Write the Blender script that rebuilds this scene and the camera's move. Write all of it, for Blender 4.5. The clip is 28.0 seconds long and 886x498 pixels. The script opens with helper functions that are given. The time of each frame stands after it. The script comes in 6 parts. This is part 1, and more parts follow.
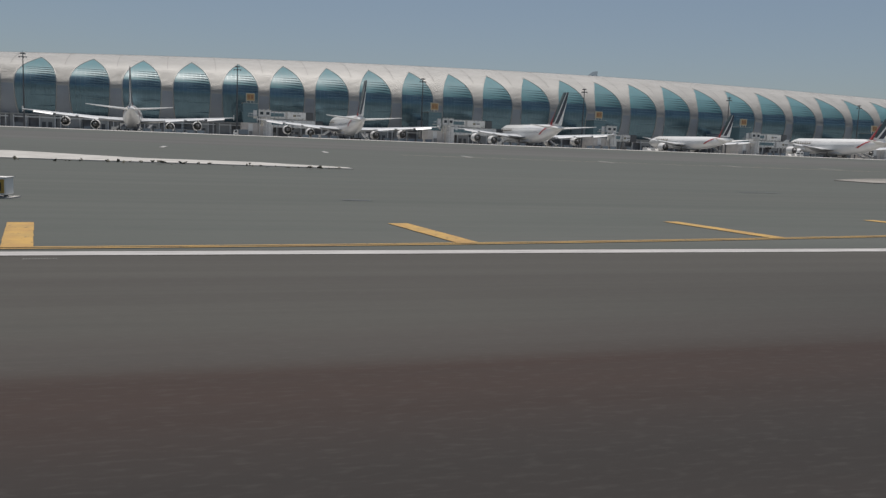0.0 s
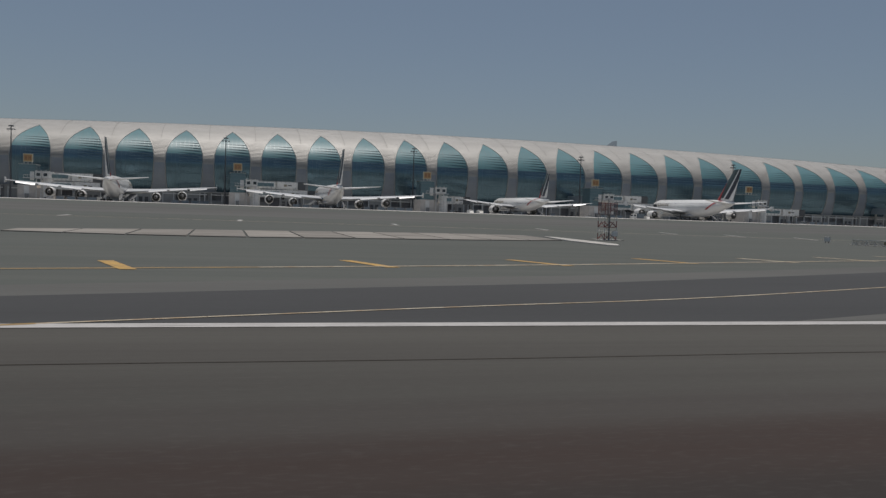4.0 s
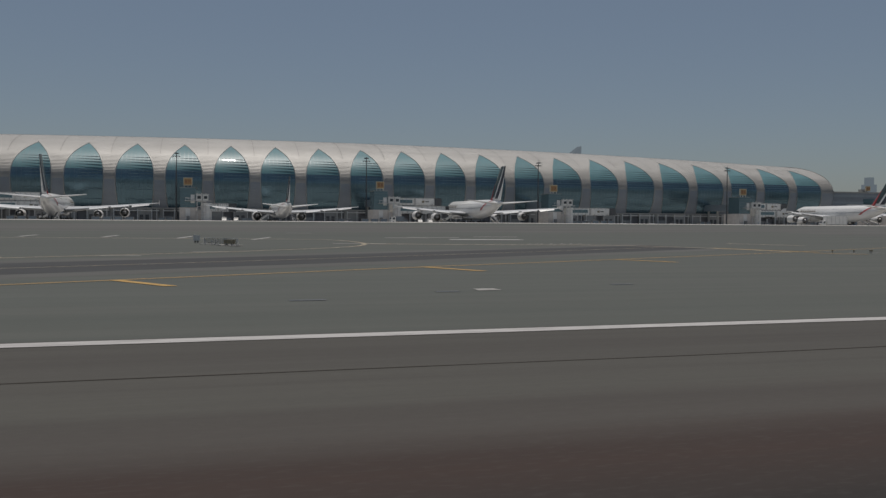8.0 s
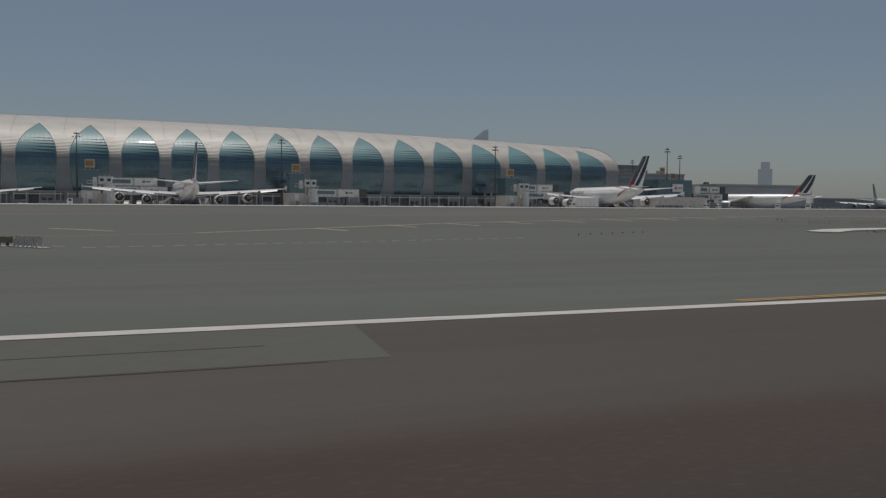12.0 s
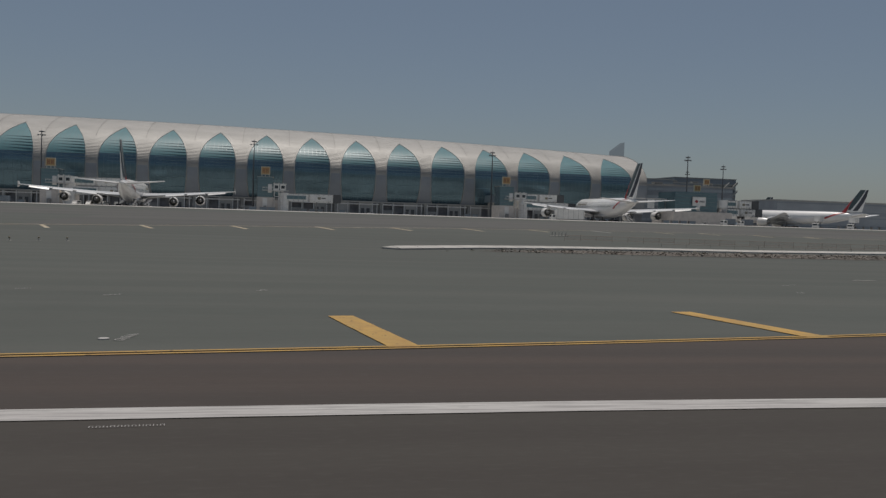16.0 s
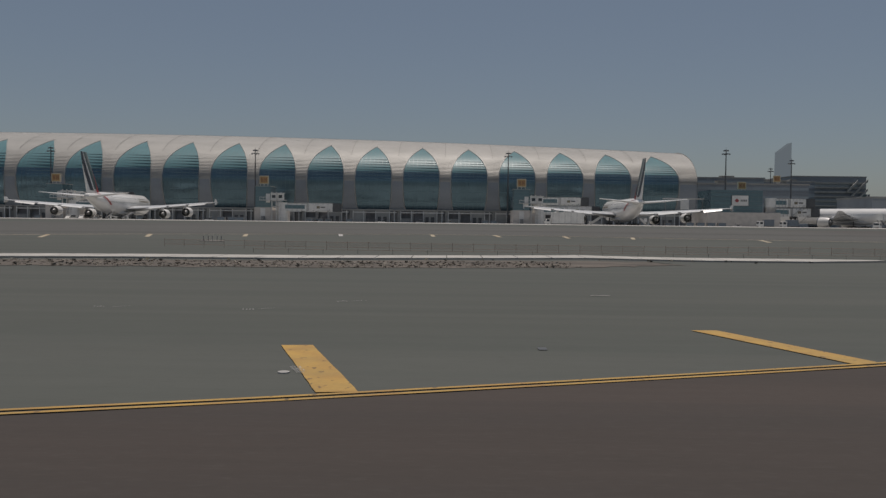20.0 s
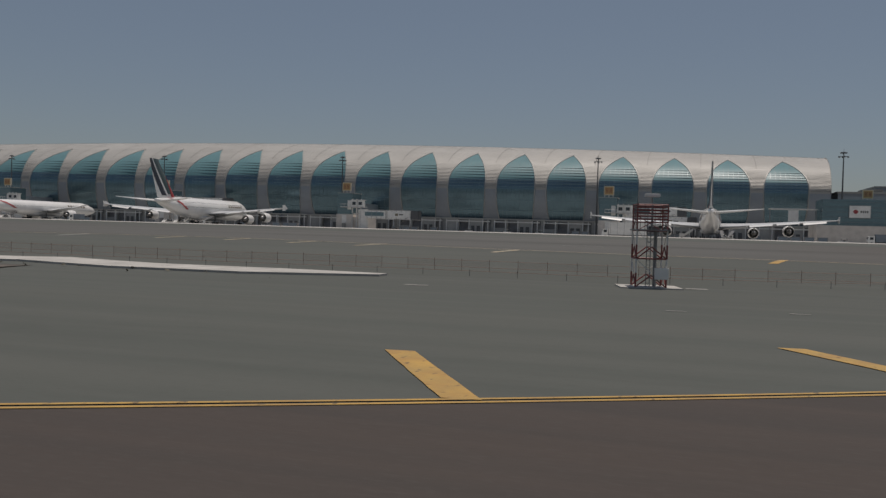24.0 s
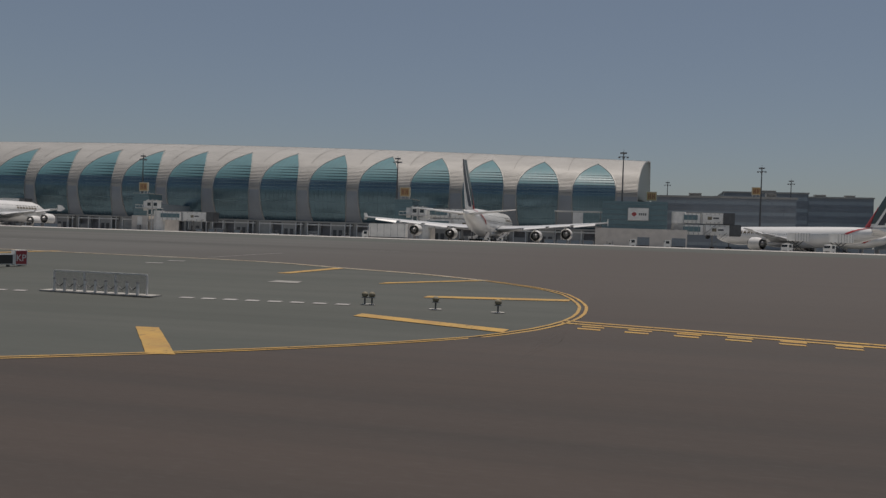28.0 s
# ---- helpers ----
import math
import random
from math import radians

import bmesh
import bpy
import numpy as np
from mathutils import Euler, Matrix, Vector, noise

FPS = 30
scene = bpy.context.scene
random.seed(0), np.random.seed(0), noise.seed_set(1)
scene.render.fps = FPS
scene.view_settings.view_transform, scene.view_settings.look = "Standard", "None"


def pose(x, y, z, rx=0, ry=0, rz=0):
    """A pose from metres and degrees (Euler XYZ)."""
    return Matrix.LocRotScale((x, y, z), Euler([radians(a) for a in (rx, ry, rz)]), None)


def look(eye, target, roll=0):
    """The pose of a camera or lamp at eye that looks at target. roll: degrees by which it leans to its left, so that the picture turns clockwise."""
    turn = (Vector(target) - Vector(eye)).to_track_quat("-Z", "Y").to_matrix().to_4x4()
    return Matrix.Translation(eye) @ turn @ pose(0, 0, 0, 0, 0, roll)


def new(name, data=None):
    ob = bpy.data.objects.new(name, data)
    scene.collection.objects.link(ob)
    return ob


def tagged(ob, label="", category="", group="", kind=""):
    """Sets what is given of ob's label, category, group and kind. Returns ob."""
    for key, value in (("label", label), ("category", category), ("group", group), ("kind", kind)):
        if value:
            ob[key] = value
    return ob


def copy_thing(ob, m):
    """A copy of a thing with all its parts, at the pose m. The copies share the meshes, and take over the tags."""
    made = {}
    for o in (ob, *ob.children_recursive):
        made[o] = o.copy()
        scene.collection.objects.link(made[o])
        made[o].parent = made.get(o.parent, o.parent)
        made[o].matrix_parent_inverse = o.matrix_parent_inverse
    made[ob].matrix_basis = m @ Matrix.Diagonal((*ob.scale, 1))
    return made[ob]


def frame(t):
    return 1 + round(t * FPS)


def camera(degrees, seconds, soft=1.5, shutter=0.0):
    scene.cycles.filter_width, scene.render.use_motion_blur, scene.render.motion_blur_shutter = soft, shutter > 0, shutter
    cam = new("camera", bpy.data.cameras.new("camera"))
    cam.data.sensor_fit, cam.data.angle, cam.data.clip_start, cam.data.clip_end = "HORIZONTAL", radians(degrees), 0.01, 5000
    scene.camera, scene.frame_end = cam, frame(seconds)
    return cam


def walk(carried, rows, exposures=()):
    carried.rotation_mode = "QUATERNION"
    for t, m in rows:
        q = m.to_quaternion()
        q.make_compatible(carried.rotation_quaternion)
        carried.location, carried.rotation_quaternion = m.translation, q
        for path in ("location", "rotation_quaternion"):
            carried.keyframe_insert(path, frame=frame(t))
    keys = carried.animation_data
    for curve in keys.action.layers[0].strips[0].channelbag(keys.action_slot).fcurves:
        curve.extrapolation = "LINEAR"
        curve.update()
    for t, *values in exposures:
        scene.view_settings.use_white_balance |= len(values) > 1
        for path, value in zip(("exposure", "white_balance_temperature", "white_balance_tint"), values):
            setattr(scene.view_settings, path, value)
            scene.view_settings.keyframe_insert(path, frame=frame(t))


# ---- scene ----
cam = camera(54.61, 28.0, soft=1.4)
PATH = [
    (0.0, pose(-561.41, 0.77, 3.45, 82.882, -2.191, -16.835)),
    (0.5, pose(-547.06, 1.25, 3.45, 84.295, -2.129, -16.593)),
    (1.0, pose(-532.70, 1.64, 3.45, 85.208, -1.559, -15.427)),
    (1.5, pose(-518.36, 2.09, 3.45, 85.540, -1.855, -16.081)),
    (2.0, pose(-504.05, 2.57, 3.45, 86.187, -1.156, -13.227)),
    (2.5, pose(-489.82, 3.09, 3.45, 86.680, -1.362, -14.478)),
    (4.5, pose(-435.08, 4.47, 3.45, 87.743, -2.038, -14.235)),
    (5.0, pose(-421.96, 4.84, 3.45, 88.025, -1.924, -14.455)),
    (5.5, pose(-408.92, 5.08, 3.45, 88.237, -1.471, -14.368)),
    (6.0, pose(-395.92, 5.29, 3.45, 88.413, -1.218, -14.370)),
    (6.5, pose(-383.02, 5.55, 3.45, 88.467, -1.143, -14.338)),
    (7.0, pose(-370.27, 5.80, 3.45, 88.522, -1.137, -14.421)),
    (7.5, pose(-357.73, 6.09, 3.45, 88.446, -0.727, -14.283)),
    (8.0, pose(-345.37, 6.40, 3.45, 88.156, -0.451, -15.343)),
    (8.5, pose(-333.24, 6.72, 3.45, 87.733, -0.613, -17.312)),
    (9.0, pose(-321.31, 7.07, 3.45, 87.365, -0.936, -18.392)),
    (9.5, pose(-309.56, 7.47, 3.45, 87.301, -0.922, -18.858)),
    (10.0, pose(-297.97, 7.91, 3.45, 87.298, -1.155, -19.133)),
    (10.5, pose(-286.56, 8.39, 3.45, 87.122, -0.952, -20.182)),
    (11.0, pose(-275.28, 8.89, 3.45, 87.313, -1.468, -21.627)),
    (11.5, pose(-264.17, 9.41, 3.45, 87.286, -0.760, -19.992)),
    (12.0, pose(-253.20, 10.00, 3.45, 87.095, -0.417, -20.471)),
    (12.5, pose(-242.31, 10.70, 3.45, 87.267, -0.196, -18.070)),
    (14.5, pose(-200.74, 16.13, 3.45, 87.011, -1.643, -17.049)),
    (15.0, pose(-190.78, 17.83, 3.45, 86.965, -1.931, -17.095)),
    (15.5, pose(-181.02, 19.65, 3.45, 86.883, -1.945, -16.456)),
    (16.0, pose(-171.50, 21.59, 3.45, 87.729, -1.863, -10.857)),
    (16.5, pose(-162.11, 23.61, 3.45, 87.801, -1.784, -8.444)),
    (17.0, pose(-152.78, 25.76, 3.45, 86.961, -2.437, -4.532)),
    (17.5, pose(-143.64, 28.10, 3.45, 87.123, -1.535, -2.844)),
    (18.0, pose(-134.66, 30.64, 3.45, 87.043, -1.820, -4.246)),
    (18.5, pose(-125.79, 33.37, 3.45, 87.537, -0.691, -3.479)),
    (19.0, pose(-117.10, 36.26, 3.45, 88.366, -0.278, -3.234)),
    (19.5, pose(-108.61, 39.28, 3.45, 88.411, -0.657, 1.538)),
    (20.0, pose(-100.29, 42.42, 3.45, 88.192, -0.696, 0.100)),
    (20.5, pose(-92.06, 45.64, 3.45, 88.066, -0.993, 0.815)),
    (21.0, pose(-83.86, 48.92, 3.45, 87.810, -2.033, 2.169)),
    (21.5, pose(-75.68, 52.25, 3.45, 88.113, -2.234, -2.705)),
    (23.5, pose(-43.54, 66.09, 3.45, 87.915, -2.242, 6.630)),
    (24.0, pose(-35.91, 69.70, 3.45, 88.695, -1.657, 16.193)),
    (24.5, pose(-28.38, 73.33, 3.45, 89.042, -1.732, 13.787)),
    (25.0, pose(-20.98, 77.02, 3.45, 89.121, -2.078, 14.173)),
    (25.5, pose(-13.64, 80.82, 3.45, 89.478, -1.361, 14.901)),
    (26.0, pose(-6.43, 84.69, 3.45, 89.646, -2.067, 15.059)),
    (26.5, pose(0.74, 88.59, 3.45, 90.025, -1.606, 16.413)),
    (27.0, pose(8.05, 92.50, 3.45, 90.099, -2.887, 15.535)),
    (27.5, pose(15.38, 96.35, 3.45, 89.965, -2.070, 15.170)),
    (28.0, pose(22.74, 100.17, 3.45, 89.299, -1.865, 13.664)),
]
walk(cam, PATH, [(0.0, 0.42, 6440, 11), (2.5, 0.28, 6440, 11), (4.5, 0.02, 6440, 11), (10.0, -0.03, 6550, 11), (15.5, -0.06, 6560, 11), (18.0, -0.08, 6640, 12), (22.0, -0.03, 6720, 13), (26.0, 0.02, 6720, 12.5), (28.0, 0.06, 6740, 13)])

# ---- daylight: a hazy midday sky and a sun close to the zenith ----
SUN_UP, SUN_TURN = radians(77), radians(12)
world = bpy.data.worlds.new("hazy_sky")
scene.world = world
world.use_nodes = True
wn, wl = world.node_tree.nodes, world.node_tree.links
sky = wn.new("ShaderNodeTexSky")
sky.sky_type, sky.sun_disc = "NISHITA", False
sky.sun_elevation, sky.sun_rotation = SUN_UP, SUN_TURN
sky.air_density, sky.dust_density, sky.ozone_density = 0.95, 1.0, 1.35
wn["Background"].inputs["Strength"].default_value = 0.0545
dull = wn.new("ShaderNodeHueSaturation")
dull.inputs["Saturation"].default_value = 1.0
wl.new(sky.outputs["Color"], dull.inputs["Color"])
veil = wn.new("ShaderNodeMix")
veil.data_type = "RGBA"
veil.inputs["Factor"].default_value = 0.42
veil.inputs["B"].default_value = (2.85, 3.45, 4.00, 1)
wl.new(dull.outputs["Color"], veil.inputs["A"])
wl.new(veil.outputs["Result"], wn["Background"].inputs["Color"])
sun = new("sun", bpy.data.lights.new("sun", "SUN"))
sun.data.energy, sun.data.angle, sun.data.color = 3.0, radians(0.6), (1.0, 0.95, 0.88)
sun_from = Vector((math.sin(SUN_TURN) * math.cos(SUN_UP), math.cos(SUN_TURN) * math.cos(SUN_UP), math.sin(SUN_UP)))
sun.matrix_world = look(sun_from * 900, (0, 0, 0))
scene.view_settings.exposure = 0.0

# ---- materials ----
def surface(name, colour, rough=0.6, metal=0.0, vary=0.12, scale=1.0, fine=25.0, bump=0.0, stretch=(1, 1, 1), spec=0.5, tint=None, space="Object", island=0.0, coat=0.0):
    """A node material with colour varied at two scales and a fine relief."""
    m = bpy.data.materials.new(name)
    m.use_nodes = True
    n, l = m.node_tree.nodes, m.node_tree.links
    b = n["Principled BSDF"]
    b.inputs["Roughness"].default_value, b.inputs["Metallic"].default_value = rough, metal
    b.inputs["Specular IOR Level"].default_value = spec
    b.inputs["Coat Weight"].default_value = coat
    co = n.new("ShaderNodeTexCoord")
    mp = n.new("ShaderNodeMapping")
    mp.inputs["Scale"].default_value = stretch
    l.new(co.outputs[space], mp.inputs["Vector"])
    big, small = n.new("ShaderNodeTexNoise"), n.new("ShaderNodeTexNoise")
    big.inputs["Scale"].default_value, big.inputs["Detail"].default_value = scale, 5
    small.inputs["Scale"].default_value, small.inputs["Detail"].default_value = fine, 3
    l.new(mp.outputs["Vector"], big.inputs["Vector"])
    l.new(mp.outputs["Vector"], small.inputs["Vector"])
    mix = n.new("ShaderNodeMix")
    mix.data_type = "RGBA"
    other = tint or tuple(c * (1 - 2.2 * vary) for c in colour)
    mix.inputs["A"].default_value, mix.inputs["B"].default_value = (*colour, 1), (*other, 1)
    ramp = n.new("ShaderNodeMapRange")
    ramp.inputs["From Min"].default_value, ramp.inputs["From Max"].default_value = 0.35, 0.7
    l.new(big.outputs["Fac"], ramp.inputs["Value"])
    l.new(ramp.outputs["Result"], mix.inputs["Factor"])
    hsv = n.new("ShaderNodeHueSaturation")
    val = n.new("ShaderNodeMapRange")
    val.inputs["To Min"].default_value, val.inputs["To Max"].default_value = 1 - vary, 1 + vary
    l.new(small.outputs["Fac"], val.inputs["Value"])
    l.new(val.outputs["Result"], hsv.inputs["Value"])
    l.new(mix.outputs["Result"], hsv.inputs["Color"])
    last = hsv.outputs["Color"]
    if island:
        oi, rv, h2 = n.new("ShaderNodeObjectInfo"), n.new("ShaderNodeMapRange"), n.new("ShaderNodeHueSaturation")
        rv.inputs["To Min"].default_value, rv.inputs["To Max"].default_value = 1 - island, 1 + island
        l.new(oi.outputs["Random"], rv.inputs["Value"])
        l.new(rv.outputs["Result"], h2.inputs["Value"])
        l.new(last, h2.inputs["Color"])
        last = h2.outputs["Color"]
    l.new(last, b.inputs["Base Color"])
    if bump:
        bp = n.new("ShaderNodeBump")
        bp.inputs["Strength"].default_value, bp.inputs["Distance"].default_value = bump, 0.02
        l.new(small.outputs["Fac"], bp.inputs["Height"])
        l.new(bp.outputs["Normal"], b.inputs["Normal"])
    return m


ASPHALT = surface("shoulder_asphalt", (0.0818, 0.0884, 0.0799), 0.9, vary=0.10, scale=0.03, fine=1.4, bump=0.2, stretch=(0.35, 1, 1), tint=(0.0735, 0.0785, 0.0712), spec=0.25)
RUNWAY = surface("runway_asphalt", (0.0765, 0.0738, 0.0645), 0.9, vary=0.10, scale=0.12, fine=3.0, bump=0.2, stretch=(0.05, 1, 1), tint=(0.0640, 0.0595, 0.0535), spec=0.25)
STAND = surface("stand_concrete", (0.36, 0.352, 0.335), 0.85, vary=0.12, scale=0.05, fine=0.8, spec=0.3)
EXITWAY = surface("exit_taxiway_asphalt", (0.0615, 0.0500, 0.0440), 0.9, vary=0.10, scale=0.12, fine=3.0, bump=0.2, stretch=(0.08, 1, 1), tint=(0.0508, 0.0442, 0.0404), spec=0.25)
TAXIWAY = surface("taxiway_asphalt", (0.0555, 0.0564, 0.0573), 0.9, vary=0.10, scale=0.1, fine=2.0, bump=0.2, stretch=(0.1, 1, 1), spec=0.25)
TAXISIDE = surface("taxiway_side_asphalt", (0.103, 0.102, 0.096), 0.9, vary=0.10, scale=0.08, fine=2.0, bump=0.2, stretch=(0.1, 1, 1), spec=0.25)
APRON = surface("apron_concrete", (0.450, 0.434, 0.405), 0.85, vary=0.10, scale=0.05, fine=0.8, spec=0.3)
CONCRETE = surface("pale_concrete", (0.45, 0.43, 0.40), 0.85, vary=0.14, scale=0.3, fine=3.0, bump=0.2)
SAND = surface("sandy_soil", (0.135, 0.114, 0.096), 0.95, vary=0.25, scale=0.35, fine=2.0, bump=0.6, stretch=(0.6, 1, 1), tint=(0.060, 0.053, 0.045))
RUBBLE = surface("pale_broken_stone", (0.26, 0.235, 0.20), 0.95, vary=0.25, scale=1.5)
WHITE_PAINT = surface("white_road_paint", (0.44, 0.427, 0.41), 0.7, vary=0.22, scale=1.2, fine=5.0, stretch=(0.12, 1.6, 1), tint=(0.36, 0.34, 0.33))
WORN_WHITE = surface("worn_white_road_paint", (0.30, 0.29, 0.27), 0.75, vary=0.2, scale=1.5, fine=9.0, tint=(0.19, 0.185, 0.17))
DULL_YELLOW = surface("rubbered_yellow_road_paint", (0.27, 0.18, 0.05), 0.7, vary=0.16, scale=0.6, fine=7.0, tint=(0.20, 0.13, 0.04))
WORN_YELLOW = surface("worn_yellow_road_paint", (0.476, 0.426, 0.328), 0.7, vary=0.16, scale=0.8, fine=7.0, tint=(0.279, 0.230, 0.148))
YELLOW_PAINT = surface("yellow_road_paint", (0.45, 0.268, 0.060), 0.7, vary=0.14, scale=0.8, fine=7.0, tint=(0.328, 0.213, 0.066))
# Lower wall: the cladding again, with its shade and haze put into the colour.
SHADEPANEL = surface("shade_toned_wall_louvres", (0.275, 0.30, 0.33), 0.5, metal=0.25, vary=0.07, scale=0.15, fine=2.0, stretch=(0.5, 1, 1), island=0.03)
# Walls of the far low buildings: haze is put into this paler blue-grey.
HAZEPANEL = surface("haze_paled_wall_panels", (0.34, 0.365, 0.39), 0.5, metal=0.25, vary=0.07, scale=0.15, fine=2.0, stretch=(0.5, 1, 1), island=0.03)
CLADDING = surface("roof_metal_panels", (0.375, 0.362, 0.34), 0.54, metal=0.15, vary=0.06, scale=0.15, fine=2.0, stretch=(0.5, 1, 1), island=0.03)
BACKROOF = surface("plain_roof", (0.400, 0.392, 0.368), 0.6, vary=0.06)
LOUVRE = surface("teal_grey_bar_metal", (0.19, 0.27, 0.29), 0.5, metal=0.1, vary=0.08)
RIM = surface("window_rim_metal", (0.5, 0.49, 0.47), 0.5, metal=0.3, vary=0.05)
# One glazing in two tones: bright sky and dull ground reflections put into colour.
GLASS = surface("sky_toned_teal_glass", (0.114, 0.228, 0.249), 0.42, vary=0.05, scale=0.2, spec=0.2, island=0.06, coat=0.04)
LOWGLASS = surface("reflection_darkened_glass", (0.135, 0.215, 0.255), 0.22, metal=0.72, vary=0.06, scale=0.2, spec=0.4, island=0.06)
SLATE = surface("slate_blue_wall_cladding", (0.25, 0.278, 0.31), 0.5, metal=0.2, vary=0.06, scale=0.15)
SEAM = surface("dark_roof_seam", (0.24, 0.232, 0.218), 0.7, vary=0.08)
SIGNCREAM = surface("cream_sign_frame", (0.60, 0.53, 0.40), 0.6, vary=0.06)
SIGNORANGE = surface("faded_orange_sign_face", (0.50, 0.33, 0.15), 0.6, vary=0.08)
SIGNBROWN = surface("red_brown_sign_figures", (0.28, 0.13, 0.07), 0.6, vary=0.06)
DIRTSLAB = surface("dirty_worn_concrete", (0.255, 0.235, 0.21), 0.9, vary=0.2, scale=0.35, fine=3.0, bump=0.3, stretch=(0.25, 1.0, 1), tint=(0.135, 0.122, 0.105), island=0.14)
MULLION = surface("dark_mullion_metal", (0.152, 0.169, 0.186), 0.4, metal=0.3, vary=0.05)
DARKWALL = surface("dark_glazed_wall", (0.29, 0.33, 0.36), 0.35, metal=0.4, vary=0.04, scale=0.1)
GREYWALL = surface("grey_wall_panels", (0.390, 0.383, 0.360), 0.7, vary=0.08, scale=0.4, island=0.1)
ENDGLASS = surface("dark_end_glazing", (0.05, 0.055, 0.06), 0.3, vary=0.05)
BEIGE = surface("beige_wall_panels", (0.64, 0.59, 0.54), 0.7, vary=0.08, scale=0.5, island=0.06)
# The shade in the open bays is put into this darker grey.
DIMWALL = surface("shade_dimmed_wall", (0.250, 0.250, 0.260), 0.8, vary=0.15, scale=0.4)
TEAL = surface("teal_glazed_tower", (0.16, 0.245, 0.27), 0.25, metal=0.45, vary=0.06, spec=0.7)
WHITEMETAL = surface("off_white_metal", (0.80, 0.785, 0.75), 0.5, vary=0.07, scale=0.6)
STEEL = surface("galvanised_steel", (0.28, 0.28, 0.28), 0.45, metal=0.6, vary=0.1)
DARKSTEEL = surface("dark_steel", (0.117, 0.120, 0.124), 0.5, metal=0.4, vary=0.1)
REDPAINT = surface("red_painted_steel", (0.24, 0.055, 0.048), 0.55, vary=0.15, scale=2.0)
WHITESTEEL = surface("white_painted_steel", (0.70, 0.68, 0.65), 0.55, vary=0.12, scale=2.0)
SIGNYELLOW = surface("yellow_sign_face", (0.46, 0.29, 0.06), 0.5, vary=0.06)
SIGNBLACK = surface("black_sign_face", (0.035, 0.035, 0.036), 0.5, vary=0.05)
SIGNRED = surface("red_sign_face", (0.34, 0.04, 0.045), 0.5, vary=0.05)
CABINET = surface("pinkish_brown_cabinet_paint", (0.36, 0.27, 0.22), 0.65, vary=0.12, scale=2.0)
SIGNBACK = surface("weathered_sign_back", (0.250, 0.219, 0.150), 0.7, vary=0.2, scale=1.5)
JETWHITE = surface("white_aircraft_paint", (0.78, 0.77, 0.75), 0.28, vary=0.04, scale=0.3, coat=0.3)
JETGREY = surface("pale_grey_wing_paint", (0.55, 0.56, 0.57), 0.35, vary=0.06, scale=0.4)
JETRED = surface("red_livery_paint", (0.40, 0.05, 0.05), 0.3, vary=0.05)
JETGREEN = surface("dark_green_livery_paint", (0.065, 0.095, 0.098), 0.3, vary=0.05)
JETBLACK = surface("black_livery_paint", (0.055, 0.060, 0.075), 0.3, vary=0.05)
JETGOLD = surface("gold_lettering_paint", (0.13, 0.10, 0.06), 0.4, vary=0.05)
NACELLE = surface("engine_nacelle_paint", (0.72, 0.71, 0.69), 0.3, vary=0.05)
LIP = surface("polished_engine_lip", (0.6, 0.6, 0.6), 0.2, metal=0.9, vary=0.05)
FANDARK = surface("dark_engine_inside", (0.050, 0.050, 0.055), 0.5, vary=0.1)
RUBBER = surface("black_tyre_rubber", (0.040, 0.040, 0.040), 0.85, vary=0.1)
CABGLASS = surface("dark_vehicle_glass", (0.030, 0.040, 0.050), 0.1, vary=0.05, spec=0.7)
FARGREY = surface("city_haze_glow", (0.012, 0.013, 0.015), 1.0, vary=0.04, scale=0.01, spec=0.0)
# Haze in front of the towers is put in as an even blue-grey glow.
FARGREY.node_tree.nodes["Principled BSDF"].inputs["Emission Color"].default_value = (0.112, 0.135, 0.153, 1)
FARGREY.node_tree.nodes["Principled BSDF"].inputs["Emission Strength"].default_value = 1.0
SHRUB = surface("dry_shrub_leaves", (0.12, 0.11, 0.08), 0.9, vary=0.25, scale=2.0)
BLUEGREY = surface("blue_grey_vehicle_paint", (0.16, 0.20, 0.24), 0.45, vary=0.06)


def see_through(name, colour, clear):
    """A smoky clear sheet."""
    m = bpy.data.materials.new(name)
    m.use_nodes = True
    n, l = m.node_tree.nodes, m.node_tree.links
    b, t, mx = n["Principled BSDF"], n.new("ShaderNodeBsdfTransparent"), n.new("ShaderNodeMixShader")
    b.inputs["Base Color"].default_value, b.inputs["Roughness"].default_value = (*colour, 1), 0.2
    mx.inputs["Fac"].default_value = clear
    l.new(b.outputs["BSDF"], mx.inputs[1])
    l.new(t.outputs["BSDF"], mx.inputs[2])
    l.new(mx.outputs["Shader"], n["Material Output"].inputs["Surface"])
    return m


SCREEN = see_through("smoky_clear_panel", (0.20, 0.21, 0.22), 0.78)
NETTING = see_through("faded_orange_netting", (0.52, 0.30, 0.23), 0.87)
JOINT = surface("dark_joint_seal", (0.045, 0.041, 0.037), 1.0, vary=0.2, scale=0.12, tint=(0.064, 0.060, 0.054), spec=0.0)
REPAIR = surface("repaired_asphalt", (0.0790, 0.0800, 0.0715), 0.9, vary=0.10, scale=0.1, fine=2.0, bump=0.2, tint=(0.0700, 0.0700, 0.0630), spec=0.25)
ROPE = surface("faded_red_rope", (0.30, 0.19, 0.15), 0.8, vary=0.12)


